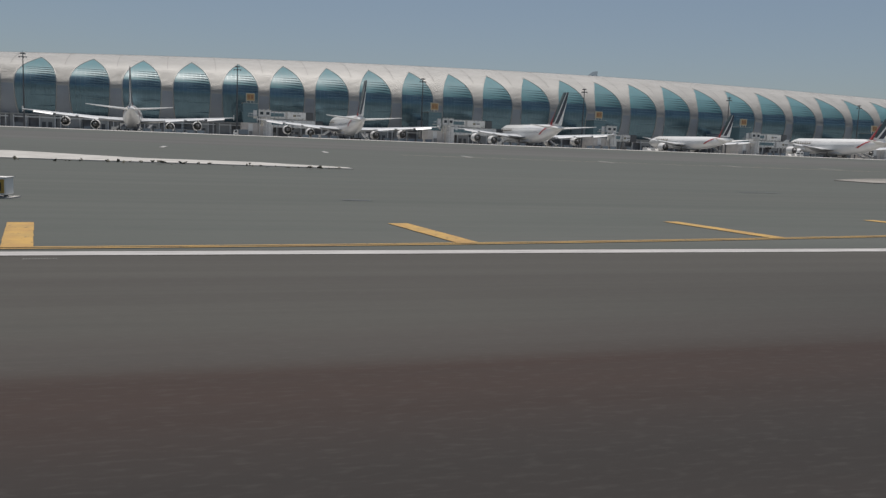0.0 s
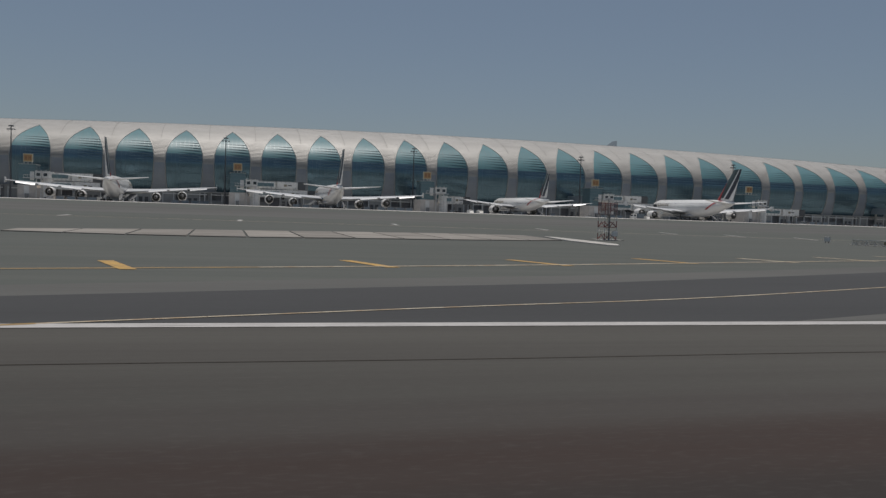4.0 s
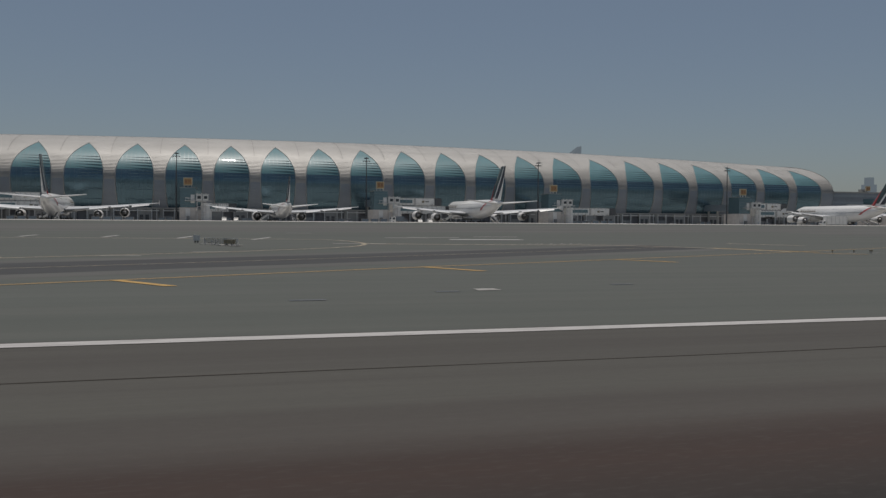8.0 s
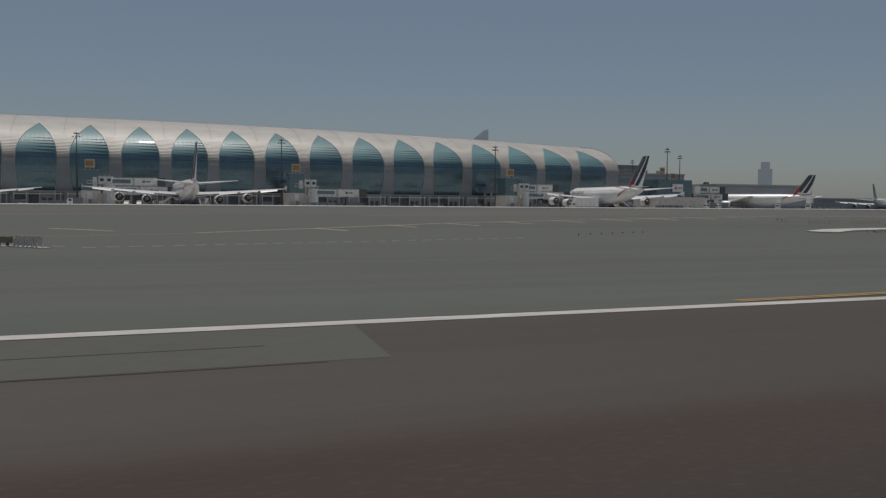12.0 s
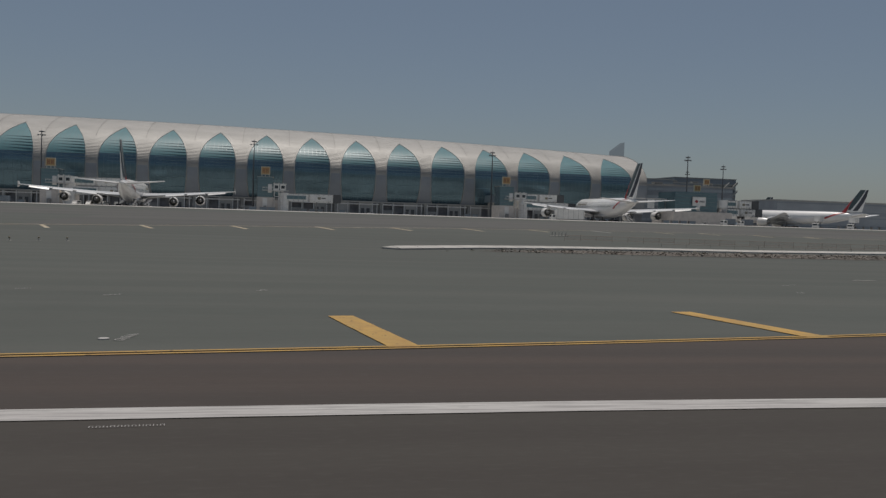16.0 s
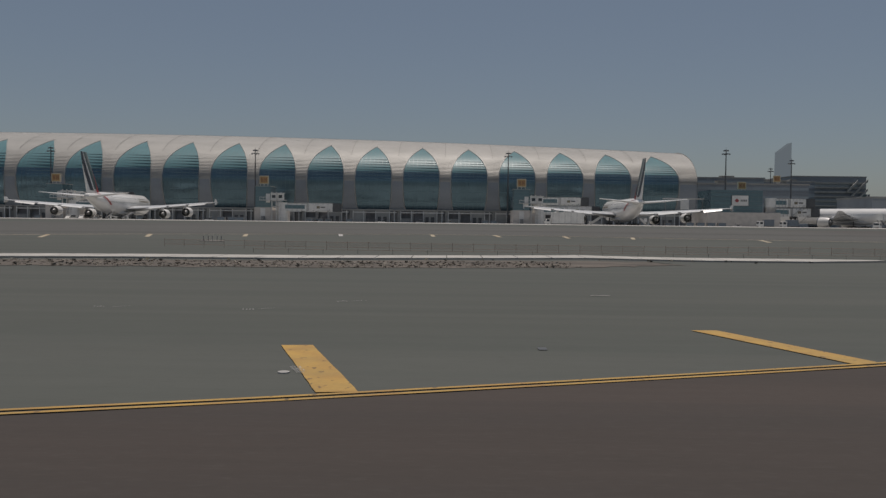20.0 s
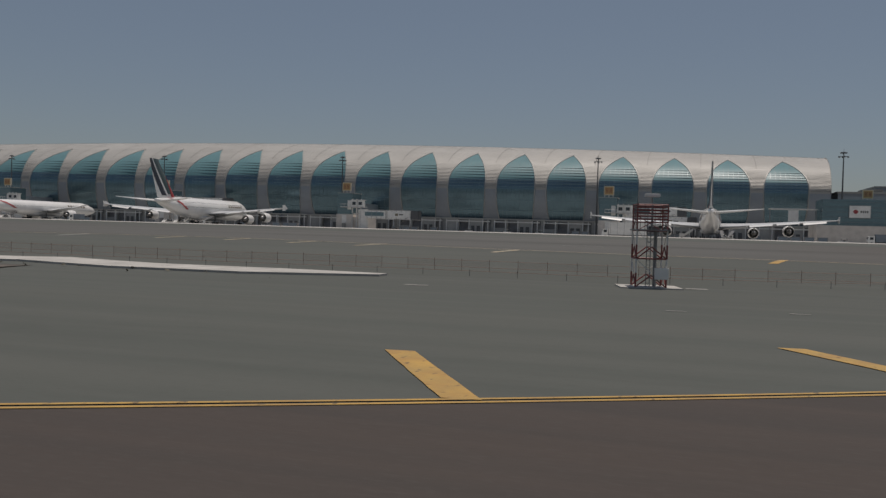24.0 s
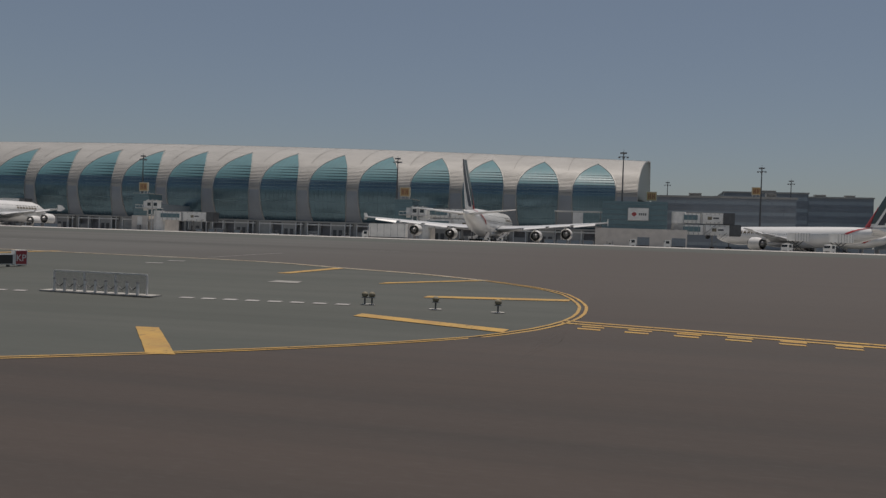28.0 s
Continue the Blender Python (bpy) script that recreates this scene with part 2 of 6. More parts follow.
def add_bands(m, colour, where, amount, along, across, lo=0.42, hi=0.66, turn=-0.026):
    """Long faint bands in another tone along the x axis, blended into a ground material."""
    n, l = m.node_tree.nodes, m.node_tree.links
    b = n["Principled BSDF"]
    old = b.inputs["Base Color"].links[0].from_socket
    co, mp, no, rp, mx = n.new("ShaderNodeTexCoord"), n.new("ShaderNodeMapping"), n.new("ShaderNodeTexNoise"), n.new("ShaderNodeMapRange"), n.new("ShaderNodeMix")
    mp.inputs["Scale"].default_value, mp.inputs["Location"].default_value = (along, across, 1), where
    mp.inputs["Rotation"].default_value = (0, 0, turn)
    no.inputs["Scale"].default_value, no.inputs["Detail"].default_value = 1.0, 4
    rp.inputs["From Min"].default_value, rp.inputs["From Max"].default_value = lo, hi
    rp.inputs["To Max"].default_value = amount
    mx.data_type = "RGBA"
    mx.inputs["B"].default_value = (*colour, 1)
    l.new(co.outputs["Object"], mp.inputs["Vector"])
    l.new(mp.outputs["Vector"], no.inputs["Vector"])
    l.new(no.outputs["Fac"], rp.inputs["Value"])
    l.new(rp.outputs["Result"], mx.inputs["Factor"])
    l.new(old, mx.inputs["A"])
    l.new(mx.outputs["Result"], b.inputs["Base Color"])


def runway_wear(m):
    """Wear along the runway by the distance from its side stripe: a reddish sealed band, then the dark rubbered part."""
    n, l = m.node_tree.nodes, m.node_tree.links
    b = n["Principled BSDF"]
    last = b.inputs["Base Color"].links[0].from_socket
    co, sp, no, mp = n.new("ShaderNodeTexCoord"), n.new("ShaderNodeSeparateXYZ"), n.new("ShaderNodeTexNoise"), n.new("ShaderNodeMapping")
    mp.inputs["Scale"].default_value = (0.02, 0.3, 1)
    no.inputs["Scale"].default_value, no.inputs["Detail"].default_value = 1.0, 5
    l.new(co.outputs["Object"], sp.inputs["Vector"])
    l.new(co.outputs["Object"], mp.inputs["Vector"])
    l.new(mp.outputs["Vector"], no.inputs["Vector"])
    lean, off, wob = n.new("ShaderNodeMath"), n.new("ShaderNodeMath"), n.new("ShaderNodeMath")
    lean.operation, off.operation, wob.operation = "MULTIPLY_ADD", "SUBTRACT", "MULTIPLY_ADD"
    lean.inputs[1].default_value, lean.inputs[2].default_value = 0.0259, 37.27
    l.new(sp.outputs["X"], lean.inputs[0])
    l.new(lean.outputs[0], off.inputs[0])
    l.new(sp.outputs["Y"], off.inputs[1])
    wob.inputs[1].default_value = 3.0
    l.new(no.outputs["Fac"], wob.inputs[0])
    l.new(off.outputs[0], wob.inputs[2])
    for colour, d0, d1, amount in (((0.060, 0.050, 0.0455), 7.4, 9.2, 0.45), ((0.0430, 0.0278, 0.0228), 9.5, 11.4, 0.95), ((0.0250, 0.0222, 0.0205), 12.3, 15.2, 0.92)):
        rp, mx = n.new("ShaderNodeMapRange"), n.new("ShaderNodeMix")
        rp.interpolation_type = "SMOOTHSTEP"
        rp.inputs["From Min"].default_value, rp.inputs["From Max"].default_value, rp.inputs["To Max"].default_value = d0, d1, amount
        mx.data_type = "RGBA"
        mx.inputs["B"].default_value = (*colour, 1)
        l.new(wob.outputs[0], rp.inputs["Value"])
        l.new(rp.outputs["Result"], mx.inputs["Factor"])
        l.new(last, mx.inputs["A"])
        last = mx.outputs["Result"]
    # tyre rubber of the touchdown zone
    tz, dz, both, mx = n.new("ShaderNodeMapRange"), n.new("ShaderNodeMapRange"), n.new("ShaderNodeMath"), n.new("ShaderNodeMix")
    tz.inputs["From Min"].default_value, tz.inputs["From Max"].default_value = -425, -495
    tw, zone = n.new("ShaderNodeMapRange"), n.new("ShaderNodeMath")
    tw.inputs["From Min"].default_value, tw.inputs["From Max"].default_value, tw.inputs["To Min"].default_value = -556, -522, 0.12
    zone.operation = "MULTIPLY"
    l.new(sp.outputs["X"], tw.inputs["Value"])
    l.new(tz.outputs["Result"], zone.inputs[0])
    l.new(tw.outputs["Result"], zone.inputs[1])
    dz.inputs["From Min"].default_value, dz.inputs["From Max"].default_value, dz.inputs["To Max"].default_value = 0.5, 7, 0.92
    both.operation, mx.data_type = "MULTIPLY", "RGBA"
    mx.inputs["B"].default_value = (0.017, 0.016, 0.015, 1)
    l.new(sp.outputs["X"], tz.inputs["Value"])
    l.new(wob.outputs[0], dz.inputs["Value"])
    l.new(zone.outputs[0], both.inputs[0])
    l.new(dz.outputs["Result"], both.inputs[1])
    l.new(both.outputs[0], mx.inputs["Factor"])
    l.new(last, mx.inputs["A"])
    # the browner stretch beside the second exit
    ex, m2 = n.new("ShaderNodeMapRange"), n.new("ShaderNodeMix")
    ex.inputs["From Min"].default_value, ex.inputs["From Max"].default_value, ex.inputs["To Max"].default_value = -262, -238, 0.55
    m2.data_type = "RGBA"
    m2.inputs["B"].default_value = (0.044, 0.0365, 0.0325, 1)
    l.new(sp.outputs["X"], ex.inputs["Value"])
    l.new(ex.outputs["Result"], m2.inputs["Factor"])
    l.new(mx.outputs["Result"], m2.inputs["A"])
    l.new(m2.outputs["Result"], b.inputs["Base Color"])


runway_wear(RUNWAY)
add_bands(RUNWAY, (0.042, 0.036, 0.033), (40, 7, 0), 0.35, 0.003, 0.5)
add_bands(EXITWAY, (0.080, 0.063, 0.055), (0, 0, 0), 0.5, 0.004, 0.16)
add_bands(EXITWAY, (0.048, 0.043, 0.040), (40, 7, 0), 0.6, 0.003, 0.5)
add_bands(ASPHALT, (0.0715, 0.0770, 0.0690), (3, 9, 0), 0.55, 0.006, 0.07)
add_bands(ASPHALT, (0.088, 0.091, 0.081), (23, 19, 0), 0.35, 0.01, 0.15)
add_bands(ASPHALT, (0.122, 0.121, 0.110), (13, 2, 0), 0.25, 0.02, 0.4)
add_bands(TAXIWAY, (0.049, 0.049, 0.050), (5, 3, 0), 0.6, 0.004, 0.12)


def turn_brown(m, colour, x0, x1, axis="X"):
    """Lets a paving material run over into another tone along one axis of the plan."""
    n, l = m.node_tree.nodes, m.node_tree.links
    b = n["Principled BSDF"]
    old = b.inputs["Base Color"].links[0].from_socket
    co, sp, rp, mx = n.new("ShaderNodeTexCoord"), n.new("ShaderNodeSeparateXYZ"), n.new("ShaderNodeMapRange"), n.new("ShaderNodeMix")
    rp.inputs["From Min"].default_value, rp.inputs["From Max"].default_value = x0, x1
    mx.data_type = "RGBA"
    mx.inputs["B"].default_value = (*colour, 1)
    l.new(co.outputs["Object"], sp.inputs["Vector"])
    l.new(sp.outputs[axis], rp.inputs["Value"])
    l.new(rp.outputs["Result"], mx.inputs["Factor"])
    l.new(old, mx.inputs["A"])
    l.new(mx.outputs["Result"], b.inputs["Base Color"])


turn_brown(TAXISIDE, (0.080, 0.070, 0.064), -30, 18)
turn_brown(EXITWAY, (0.080, 0.070, 0.064), 118, 150, "Y")

# grain of the aggregate, chips and brush streaks in the paint
for m in (ASPHALT, EXITWAY, RUNWAY, TAXISIDE, TAXIWAY):
    add_bands(m, (0.110, 0.105, 0.096), (5, 5, 5), 0.10, 3.0, 9.0, 0.52, 0.70)
    add_bands(m, (0.030, 0.029, 0.027), (9, 2, 7), 0.12, 2.5, 8.0, 0.55, 0.72)
    add_bands(m, (0.035, 0.033, 0.031), (31, 12, 3), 0.07 if m is ASPHALT else 0.12, 0.03, 1.3, 0.58, 0.72)
for m in (YELLOW_PAINT, WORN_YELLOW, DULL_YELLOW):
    add_bands(m, (0.10, 0.065, 0.035), (2, 7, 1), 0.8, 5.0, 2.2, 0.62, 0.68)
    add_bands(m, (0.30, 0.16, 0.05), (8, 1, 4), 0.5, 1.2, 0.9, 0.45, 0.65)
add_bands(WHITE_PAINT, (0.22, 0.21, 0.20), (4, 3, 1), 0.75, 0.5, 11.0, 0.50, 0.62)
add_bands(WHITE_PAINT, (0.30, 0.29, 0.28), (14, 8, 1), 0.6, 3.0, 7.0, 0.55, 0.68, 0.12)

# ---- helpers for meshes ----
APRON_Z = 2.38
WEST = [(-9000, 0.0), (120, 0.0), (200, 0.96), (262, 2.2), (300, 2.93), (310, 3.12), (332, 2.4), (9000, 2.4)]
EAST = [(-9000, 0.0), (130, 0.0), (140, 0.42), (150, 0.86), (160, 1.21), (170, 1.44), (180, 1.60), (200, 1.85), (262, 2.45), (300, 2.93), (310, 3.12), (332, 2.4), (9000, 2.4)]
TURNOVER = [-260 + 5.5 * i for i in range(21)]


def ground_z(y, x=-900.0):
    """The ground rises gently from the runway strip to a low crest before the apron, sooner in the east than in the west."""
    f = min(1.0, max(0.0, (x + 260) / 110))
    z = 0.0
    for line, share in ((WEST, 1 - f), (EAST, f)):
        for (a, u), (b, v) in zip(line, line[1:]):
            if y <= b:
                z += share * (u + (v - u) * (y - a) / (b - a))
                break
    return z


def part(name, bm, material, parent=None, label="", smooth=False):
    """Links a bmesh as one mesh object, under a thing or a part."""
    me = bpy.data.meshes.new(name)
    bm.to_mesh(me)
    bm.free()
    me.materials.append(material)
    if smooth:
        me.shade_smooth()
    ob = new(name, me)
    if parent:
        ob.parent = parent
    if label:
        ob["label"] = label
    return ob


def thing(name, label, category, m=None, group="", kind=""):
    ob = tagged(new(name), label, category, group, kind)
    if m is not None:
        ob.matrix_basis = m
    return ob


def from_lists(verts, faces):
    bm = bmesh.new()
    vs = [bm.verts.new(v) for v in verts]
    for f in faces:
        bm.faces.new([vs[i] for i in f])
    return bm


def add_box(bm, x0, y0, z0, x1, y1, z1, m=None):
    r = bmesh.ops.create_cube(bm, size=1, matrix=Matrix.Translation(((x0 + x1) / 2, (y0 + y1) / 2, (z0 + z1) / 2)) @ Matrix.Diagonal((x1 - x0, y1 - y0, z1 - z0, 1)))
    if m is not None:
        bmesh.ops.transform(bm, matrix=m, verts=r["verts"])
    return r["verts"]


def box(x0, y0, z0, x1, y1, z1, bevel=0.0):
    bm = bmesh.new()
    add_box(bm, x0, y0, z0, x1, y1, z1)
    if bevel:
        bmesh.ops.bevel(bm, geom=bm.edges[:], offset=bevel, segments=2, affect="EDGES")
    return bm


def add_bar(bm, a, b, r, n=6, r2=None):
    """A round bar from a to b."""
    a, b = Vector(a), Vector(b)
    d = b - a
    m = Matrix.Translation((a + b) / 2) @ d.to_track_quat("Z", "Y").to_matrix().to_4x4()
    bmesh.ops.create_cone(bm, segments=n, radius1=r, radius2=r if r2 is None else r2, depth=d.length, cap_ends=True, matrix=m)


def bar(a, b, r, n=6, r2=None):
    bm = bmesh.new()
    add_bar(bm, a, b, r, n, r2)
    return bm


def loft(rings, closed=True, cap=True):
    """Skins rings of points."""
    bm = bmesh.new()
    rows = [[bm.verts.new(p) for p in ring] for ring in rings]
    n = len(rows[0])
    for a, b in zip(rows, rows[1:]):
        for i in range(n if closed else n - 1):
            j = (i + 1) % n
            bm.faces.new((a[i], a[j], b[j], b[i]))
    if cap and closed:
        bm.faces.new(rows[0][::-1])
        bm.faces.new(rows[-1])
    bmesh.ops.recalc_face_normals(bm, faces=bm.faces[:])
    return bm


def interp(t, keys):
    """Straight-line interpolation through (t, value) keys."""
    for (a, u), (b, v) in zip(keys, keys[1:]):
        if t <= b:
            return u + (v - u) * max(0, (t - a) / (b - a))
    return keys[-1][1]


def smooth_line(points, step=2.0):
    """A smooth curve through points in the plan, as many short steps."""
    out = []
    p = [Vector(q) for q in points]
    for i in range(len(p) - 1):
        a, b = p[i], p[i + 1]
        t0 = (p[i + 1] - p[i - 1]) / 2 if i else b - a
        t1 = (p[i + 2] - p[i]) / 2 if i + 2 < len(p) else b - a
        k = max(2, int((b - a).length / step))
        for j in range(k):
            s = j / k
            out.append((2 * s**3 - 3 * s**2 + 1) * a + (s**3 - 2 * s**2 + s) * t0 + (3 * s**2 - 2 * s**3) * b + (s**3 - s**2) * t1)
    return out + [p[-1]]


def strip(name, points, width, material, lift, label, offset=0.0, group="pavement markings"):
    """A painted line of one width along points in the plan."""
    verts, faces = [], []
    for i, q in enumerate(points):
        d = (points[min(i + 1, len(points) - 1)] - points[max(i - 1, 0)]).normalized()
        side = Vector((-d.y, d.x))
        for w in (offset - width / 2, offset + width / 2):
            v = q + side * w
            verts.append((v.x, v.y, ground_z(v.y, v.x) + lift))
        if i:
            faces.append((2 * i - 2, 2 * i, 2 * i + 1, 2 * i - 1))
    return tagged(part(name, from_lists(verts, faces), material), label, "road marking", group, "structure")


def patch(name, corners, material, lift, label, category="road marking", group="", kind="structure", thick=0.0):
    """A flat patch of paint or paving with the given corners in the plan."""
    bm = from_lists([(x, y, ground_z(y, x) + lift) for x, y in corners], [range(len(corners))])
    bmesh.ops.recalc_face_normals(bm, faces=bm.faces[:])
    if bm.faces[:][0].normal.z < 0:
        bmesh.ops.reverse_faces(bm, faces=bm.faces[:])
    if thick:
        r = bmesh.ops.extrude_face_region(bm, geom=bm.faces[:])
        bmesh.ops.translate(bm, vec=(0, 0, -thick), verts=[v for v in r["geom"] if isinstance(v, bmesh.types.BMVert)])
        bmesh.ops.recalc_face_normals(bm, faces=bm.faces[:])
    return tagged(part(name, bm, material), label, category, group, kind)


def sheet(name, near, far, material, lift, label, category="pavement", kind="structure"):
    """Paving between two lines in the plan, each a list of points with rising x, cut where the ground starts to rise."""
    xs = sorted({p[0] for p in near} | {p[0] for p in far} | {near[0][0] + (near[-1][0] - near[0][0]) * i / 60 for i in range(61)} | {x for x in TURNOVER if near[0][0] < x < near[-1][0]})
    n = max(24, int(max(interp(x, far) - interp(x, near) for x in xs) / 2))
    verts, faces = [], []
    for i, x in enumerate(xs):
        a, b = interp(x, near), interp(x, far)
        for j in range(n + 1):
            y = a + (b - a) * j / n
            verts.append((x, y, ground_z(y, x) + lift))
        if i:
            p, q = (n + 1) * (i - 1), (n + 1) * i
            faces += [(p + j, q + j, q + j + 1, p + j + 1) for j in range(n)]
    return tagged(part(name, from_lists(verts, faces), material), label, category, "", kind)


# ---- the ground ----
rows_y = [-7500, -4500, -300, 0, 60, 120, 130, 140, 150, 160, 170, 180, 200, 262, 300, 310, 332, 700, 2000, 4900, 7900]
cols_x = [-7800, -4800, -1500, -700, -500, -300] + TURNOVER + [-100, 100, 400, 1200, 4900, 7900]
verts = [(x, y, ground_z(y, x)) for y in rows_y for x in cols_x]
nx = len(cols_x)
faces = [(j * nx + i, j * nx + i + 1, (j + 1) * nx + i + 1, (j + 1) * nx + i) for j in range(len(rows_y) - 1) for i in range(nx - 1)]
tagged(part("ground", from_lists(verts, faces), ASPHALT), "flat greenish-grey asphalt of the airfield shoulders", "ground", kind="structure")


def edge_y(x):
    """The white side stripe of the runway."""
    return 40.77 + 0.0259 * x


EXIT_LINE = [(-232, 35.7), (-220, 36.7), (-204.6, 38.3), (-194, 39.7), (-184, 41.1), (-168, 43.4), (-155, 45.6), (-141.6, 48.3), (-133, 50.4), (-123.8, 52.8), (-107, 57.7), (-100.3, 59.9), (-90.2, 63.5), (-80.6, 67.3), (-74.5, 69.6), (-62.6, 75.1), (-51.5, 80.5), (-40.3, 86.3), (-31, 91.5), (-25.2, 95.4), (-15.3, 101.9), (-10.2, 105.6), (-4, 110.4), (2.1, 115.4), (8.7, 120.7)]
BEND = [(13.7, 125.6), (17.6, 130.9), (19.1, 133.9), (19.75, 136.8), (19.8, 139.6), (19.5, 142.0), (18.4, 145.8), (16.4, 148.8), (13.1, 151.8), (8.0, 155.0), (1.8, 157.3), (-4.0, 159.8), (-10.5, 161.3), (-20.5, 162.2), (-32, 163.3), (-45, 164.6), (-56, 166.2), (-70, 168.6), (-82.5, 171.6), (-93, 173.2), (-104, 173.0), (-116, 170.0), (-128, 166.0), (-140, 162.3), (-152, 158.2), (-164, 155.0), (-176.5, 152.8), (-190, 148.5), (-205, 143.6)]
FIRST_LINE = [(-660, 22.4), (-620, 23.7), (-590, 25.5), (-565.3, 27.3), (-551.3, 28.6), (-537.6, 30.5), (-524.4, 32.7), (-516.4, 33.7), (-509.3, 35.6), (-497.8, 38.3), (-483.2, 41.4), (-468.5, 45.6), (-446.5, 52.5), (-433.4, 56.9), (-420.9, 61.5), (-403.5, 68.6), (-387.2, 75.2), (-372, 81.6), (-358, 90.2), (-345.6, 99.2), (-334.5, 109.4), (-327.5, 118.4), (-323.8, 127.0), (-323.6, 136.6), (-328, 146.6), (-345, 149.7), (-380, 155.0), (-430, 160.3), (-520, 165.7)]


def level(x, line, far):
    return interp(x, line) + far


sheet("runway", [(-1400, -60), (800, -60)], [(-1400, edge_y(-1400) + 0.6), (800, edge_y(800) + 0.6)], RUNWAY, 0.006, "brownish-grey runway asphalt with rubber streaks", "runway")
STEPS = [x for x, y in EXIT_LINE]
ISLAND = [(13.7, 125.4), (17.6, 130.7), (19.1, 133.7), (19.8, 139.6)]
sheet("taxiway", [(x, edge_y(x) + 0.4) for x in STEPS + [19.8]], [(x, y - 0.3) for x, y in EXIT_LINE] + ISLAND, EXITWAY, 0.010, "brownish-grey exit taxiway asphalt", "taxiway")
sheet("taxiway", [(19.8, edge_y(19.8) + 0.4), (430, edge_y(430) + 0.4)], [(19.8, 200.0), (430, 199.5)], EXITWAY, 0.010, "brownish-grey taxiway asphalt past the island", "taxiway")
FAR_EDGE = [(x, y + 0.2) for x, y in BEND[:3:-1]]
sheet("taxiway", FAR_EDGE, [(-205, 199.8), (19.8, 199.8)], TAXISIDE, 0.009, "grey-brown taxiway asphalt beyond the island", "taxiway")
CENTRE_LINE = [(-566, 2.5), (-536, 6.2), (-521, 9.6), (-511.3, 12.1), (-504, 13.6), (-490, 17.1), (-472.6, 22.7), (-441.6, 33.4), (-429, 37.4), (-412.3, 44.6), (-390, 54.8), (-370, 64.4), (-330, 86.8), (-280, 117.1)]
for half, lift, mat, lab in ((12.5, 0.007, TAXISIDE, "faded side of the exit taxiway"), (8.0, 0.009, TAXIWAY, "dark grey exit taxiway asphalt")):
    sheet("taxiway", [(x, max(y - half, edge_y(x) + 0.5)) for x, y in CENTRE_LINE[5:]], [(x, max(y + half, edge_y(x) + 0.6)) for x, y in CENTRE_LINE[5:]], mat, lift, lab, "taxiway")
sheet("taxiway", [(-1300, 199.3), (-560, 195.1), (-400, 194.9), (-180, 200.5), (900, 196.5)], [(-1300, 258), (900, 258)], TAXISIDE, 0.012, "dark grey parallel taxiway asphalt", "taxiway")
bm = from_lists([(x, y, ground_z(y) + 0.014) for y in (300, 310, 332, 356) for x in (-1300, 900)], [(0, 1, 3, 2), (2, 3, 5, 4), (4, 5, 7, 6)])
tagged(part("apron", bm, APRON), "pale concrete edge of the apron", "apron", kind="structure")
bm = from_lists([(x, y, ground_z(y) + 0.014) for y in (356, 520) for x in (-1300, 900)], [(0, 1, 3, 2)])
tagged(part("apron", bm, STAND), "grey oil-stained concrete of the aircraft stands", "apron", kind="structure")

# white side stripe of the runway
strip("runway_stripe", smooth_line([(x, edge_y(x) - 0.06) for x in range(-900, -199, 20)] + [(-186, 35.98), (-175, 36.29), (-166, 36.50), (-158, 36.50), (-151, 36.42), (-145, 36.29), (-125, 36.2), (0, 39.5), (400, 49.8)], 4), 0.80, WHITE_PAINT, 0.022, "worn white runway side stripe")
# sealed joints between the paving lanes and a paler repaired strip beside the stripe
q = strip("paving_joint", [Vector((x, edge_y(x) - 5.9 + 0.06 * math.sin(x * 0.23) + 0.03 * math.sin(x * 1.7))) for x in range(-462, -246, 3)], 0.07, JOINT, 0.014, "dark sealed joint between two lanes of runway asphalt", 0.0, "paving joints")
tagged(q, category="joint")
patch("paving_patch", [(-312, edge_y(-312) - 0.9), (-292, edge_y(-292) - 5.85), (-247.5, edge_y(-247) - 5.85), (-247.0, edge_y(-247) - 0.5)], REPAIR, 0.010, "paler greenish repaired strip of runway asphalt", "paving")
q = strip("paving_joint", [Vector((x, edge_y(x) - 3.4)) for x in range(-290, -248, 4)], 0.05, JOINT, 0.016, "thin dark joint along the repaired strip", 0.0, "paving joints")
tagged(q, category="joint")
# double yellow edge lines
LINES = [
    smooth_line([q for q in FIRST_LINE if q[0] < -445 and q[1] < 60], 3),
    smooth_line([q for q in FIRST_LINE if q[0] > -470 or q[1] > 100][1:], 3),
    smooth_line([(-357, 31.7), (-361, 31.9), (-365.4, 32.5), (-369.0, 34.2), (-371.7, 36.9), (-372.9, 40.4), (-371.6, 44.0), (-368.4, 47.6), (-351, 57.2), (-329.8, 68.8), (-306.9, 80.3), (-279, 95.1), (-245, 113.9)], 1.5),
    smooth_line(EXIT_LINE + BEND[:9], 1.5),
    smooth_line(BEND[8:], 1.5),
    smooth_line([(19.4, 135.1), (25, 134.1), (31, 133.1), (48, 130.3), (120, 121.5)], 2),
]
for k, pts in enumerate(LINES):
    for off in (-0.33, 0.33) if k == 5 else (-0.16, 0.16):
        strip("taxiway_edge_line", pts, 0.22 if k in (1, 4) else 0.28 if k == 5 else 0.15, *((WORN_YELLOW, 0.026, "thin worn pale yellow edge line") if k in (1, 4) else (YELLOW_PAINT, 0.026, "thin yellow taxiway edge line")), off)
CENTRE = smooth_line(CENTRE_LINE, 3)
cut = next(i for i, q in enumerate(CENTRE) if q.x > -455)
strip("taxiway_centre_line", CENTRE[:cut + 1], 0.28, DULL_YELLOW, 0.027, "yellow taxiway centre line")
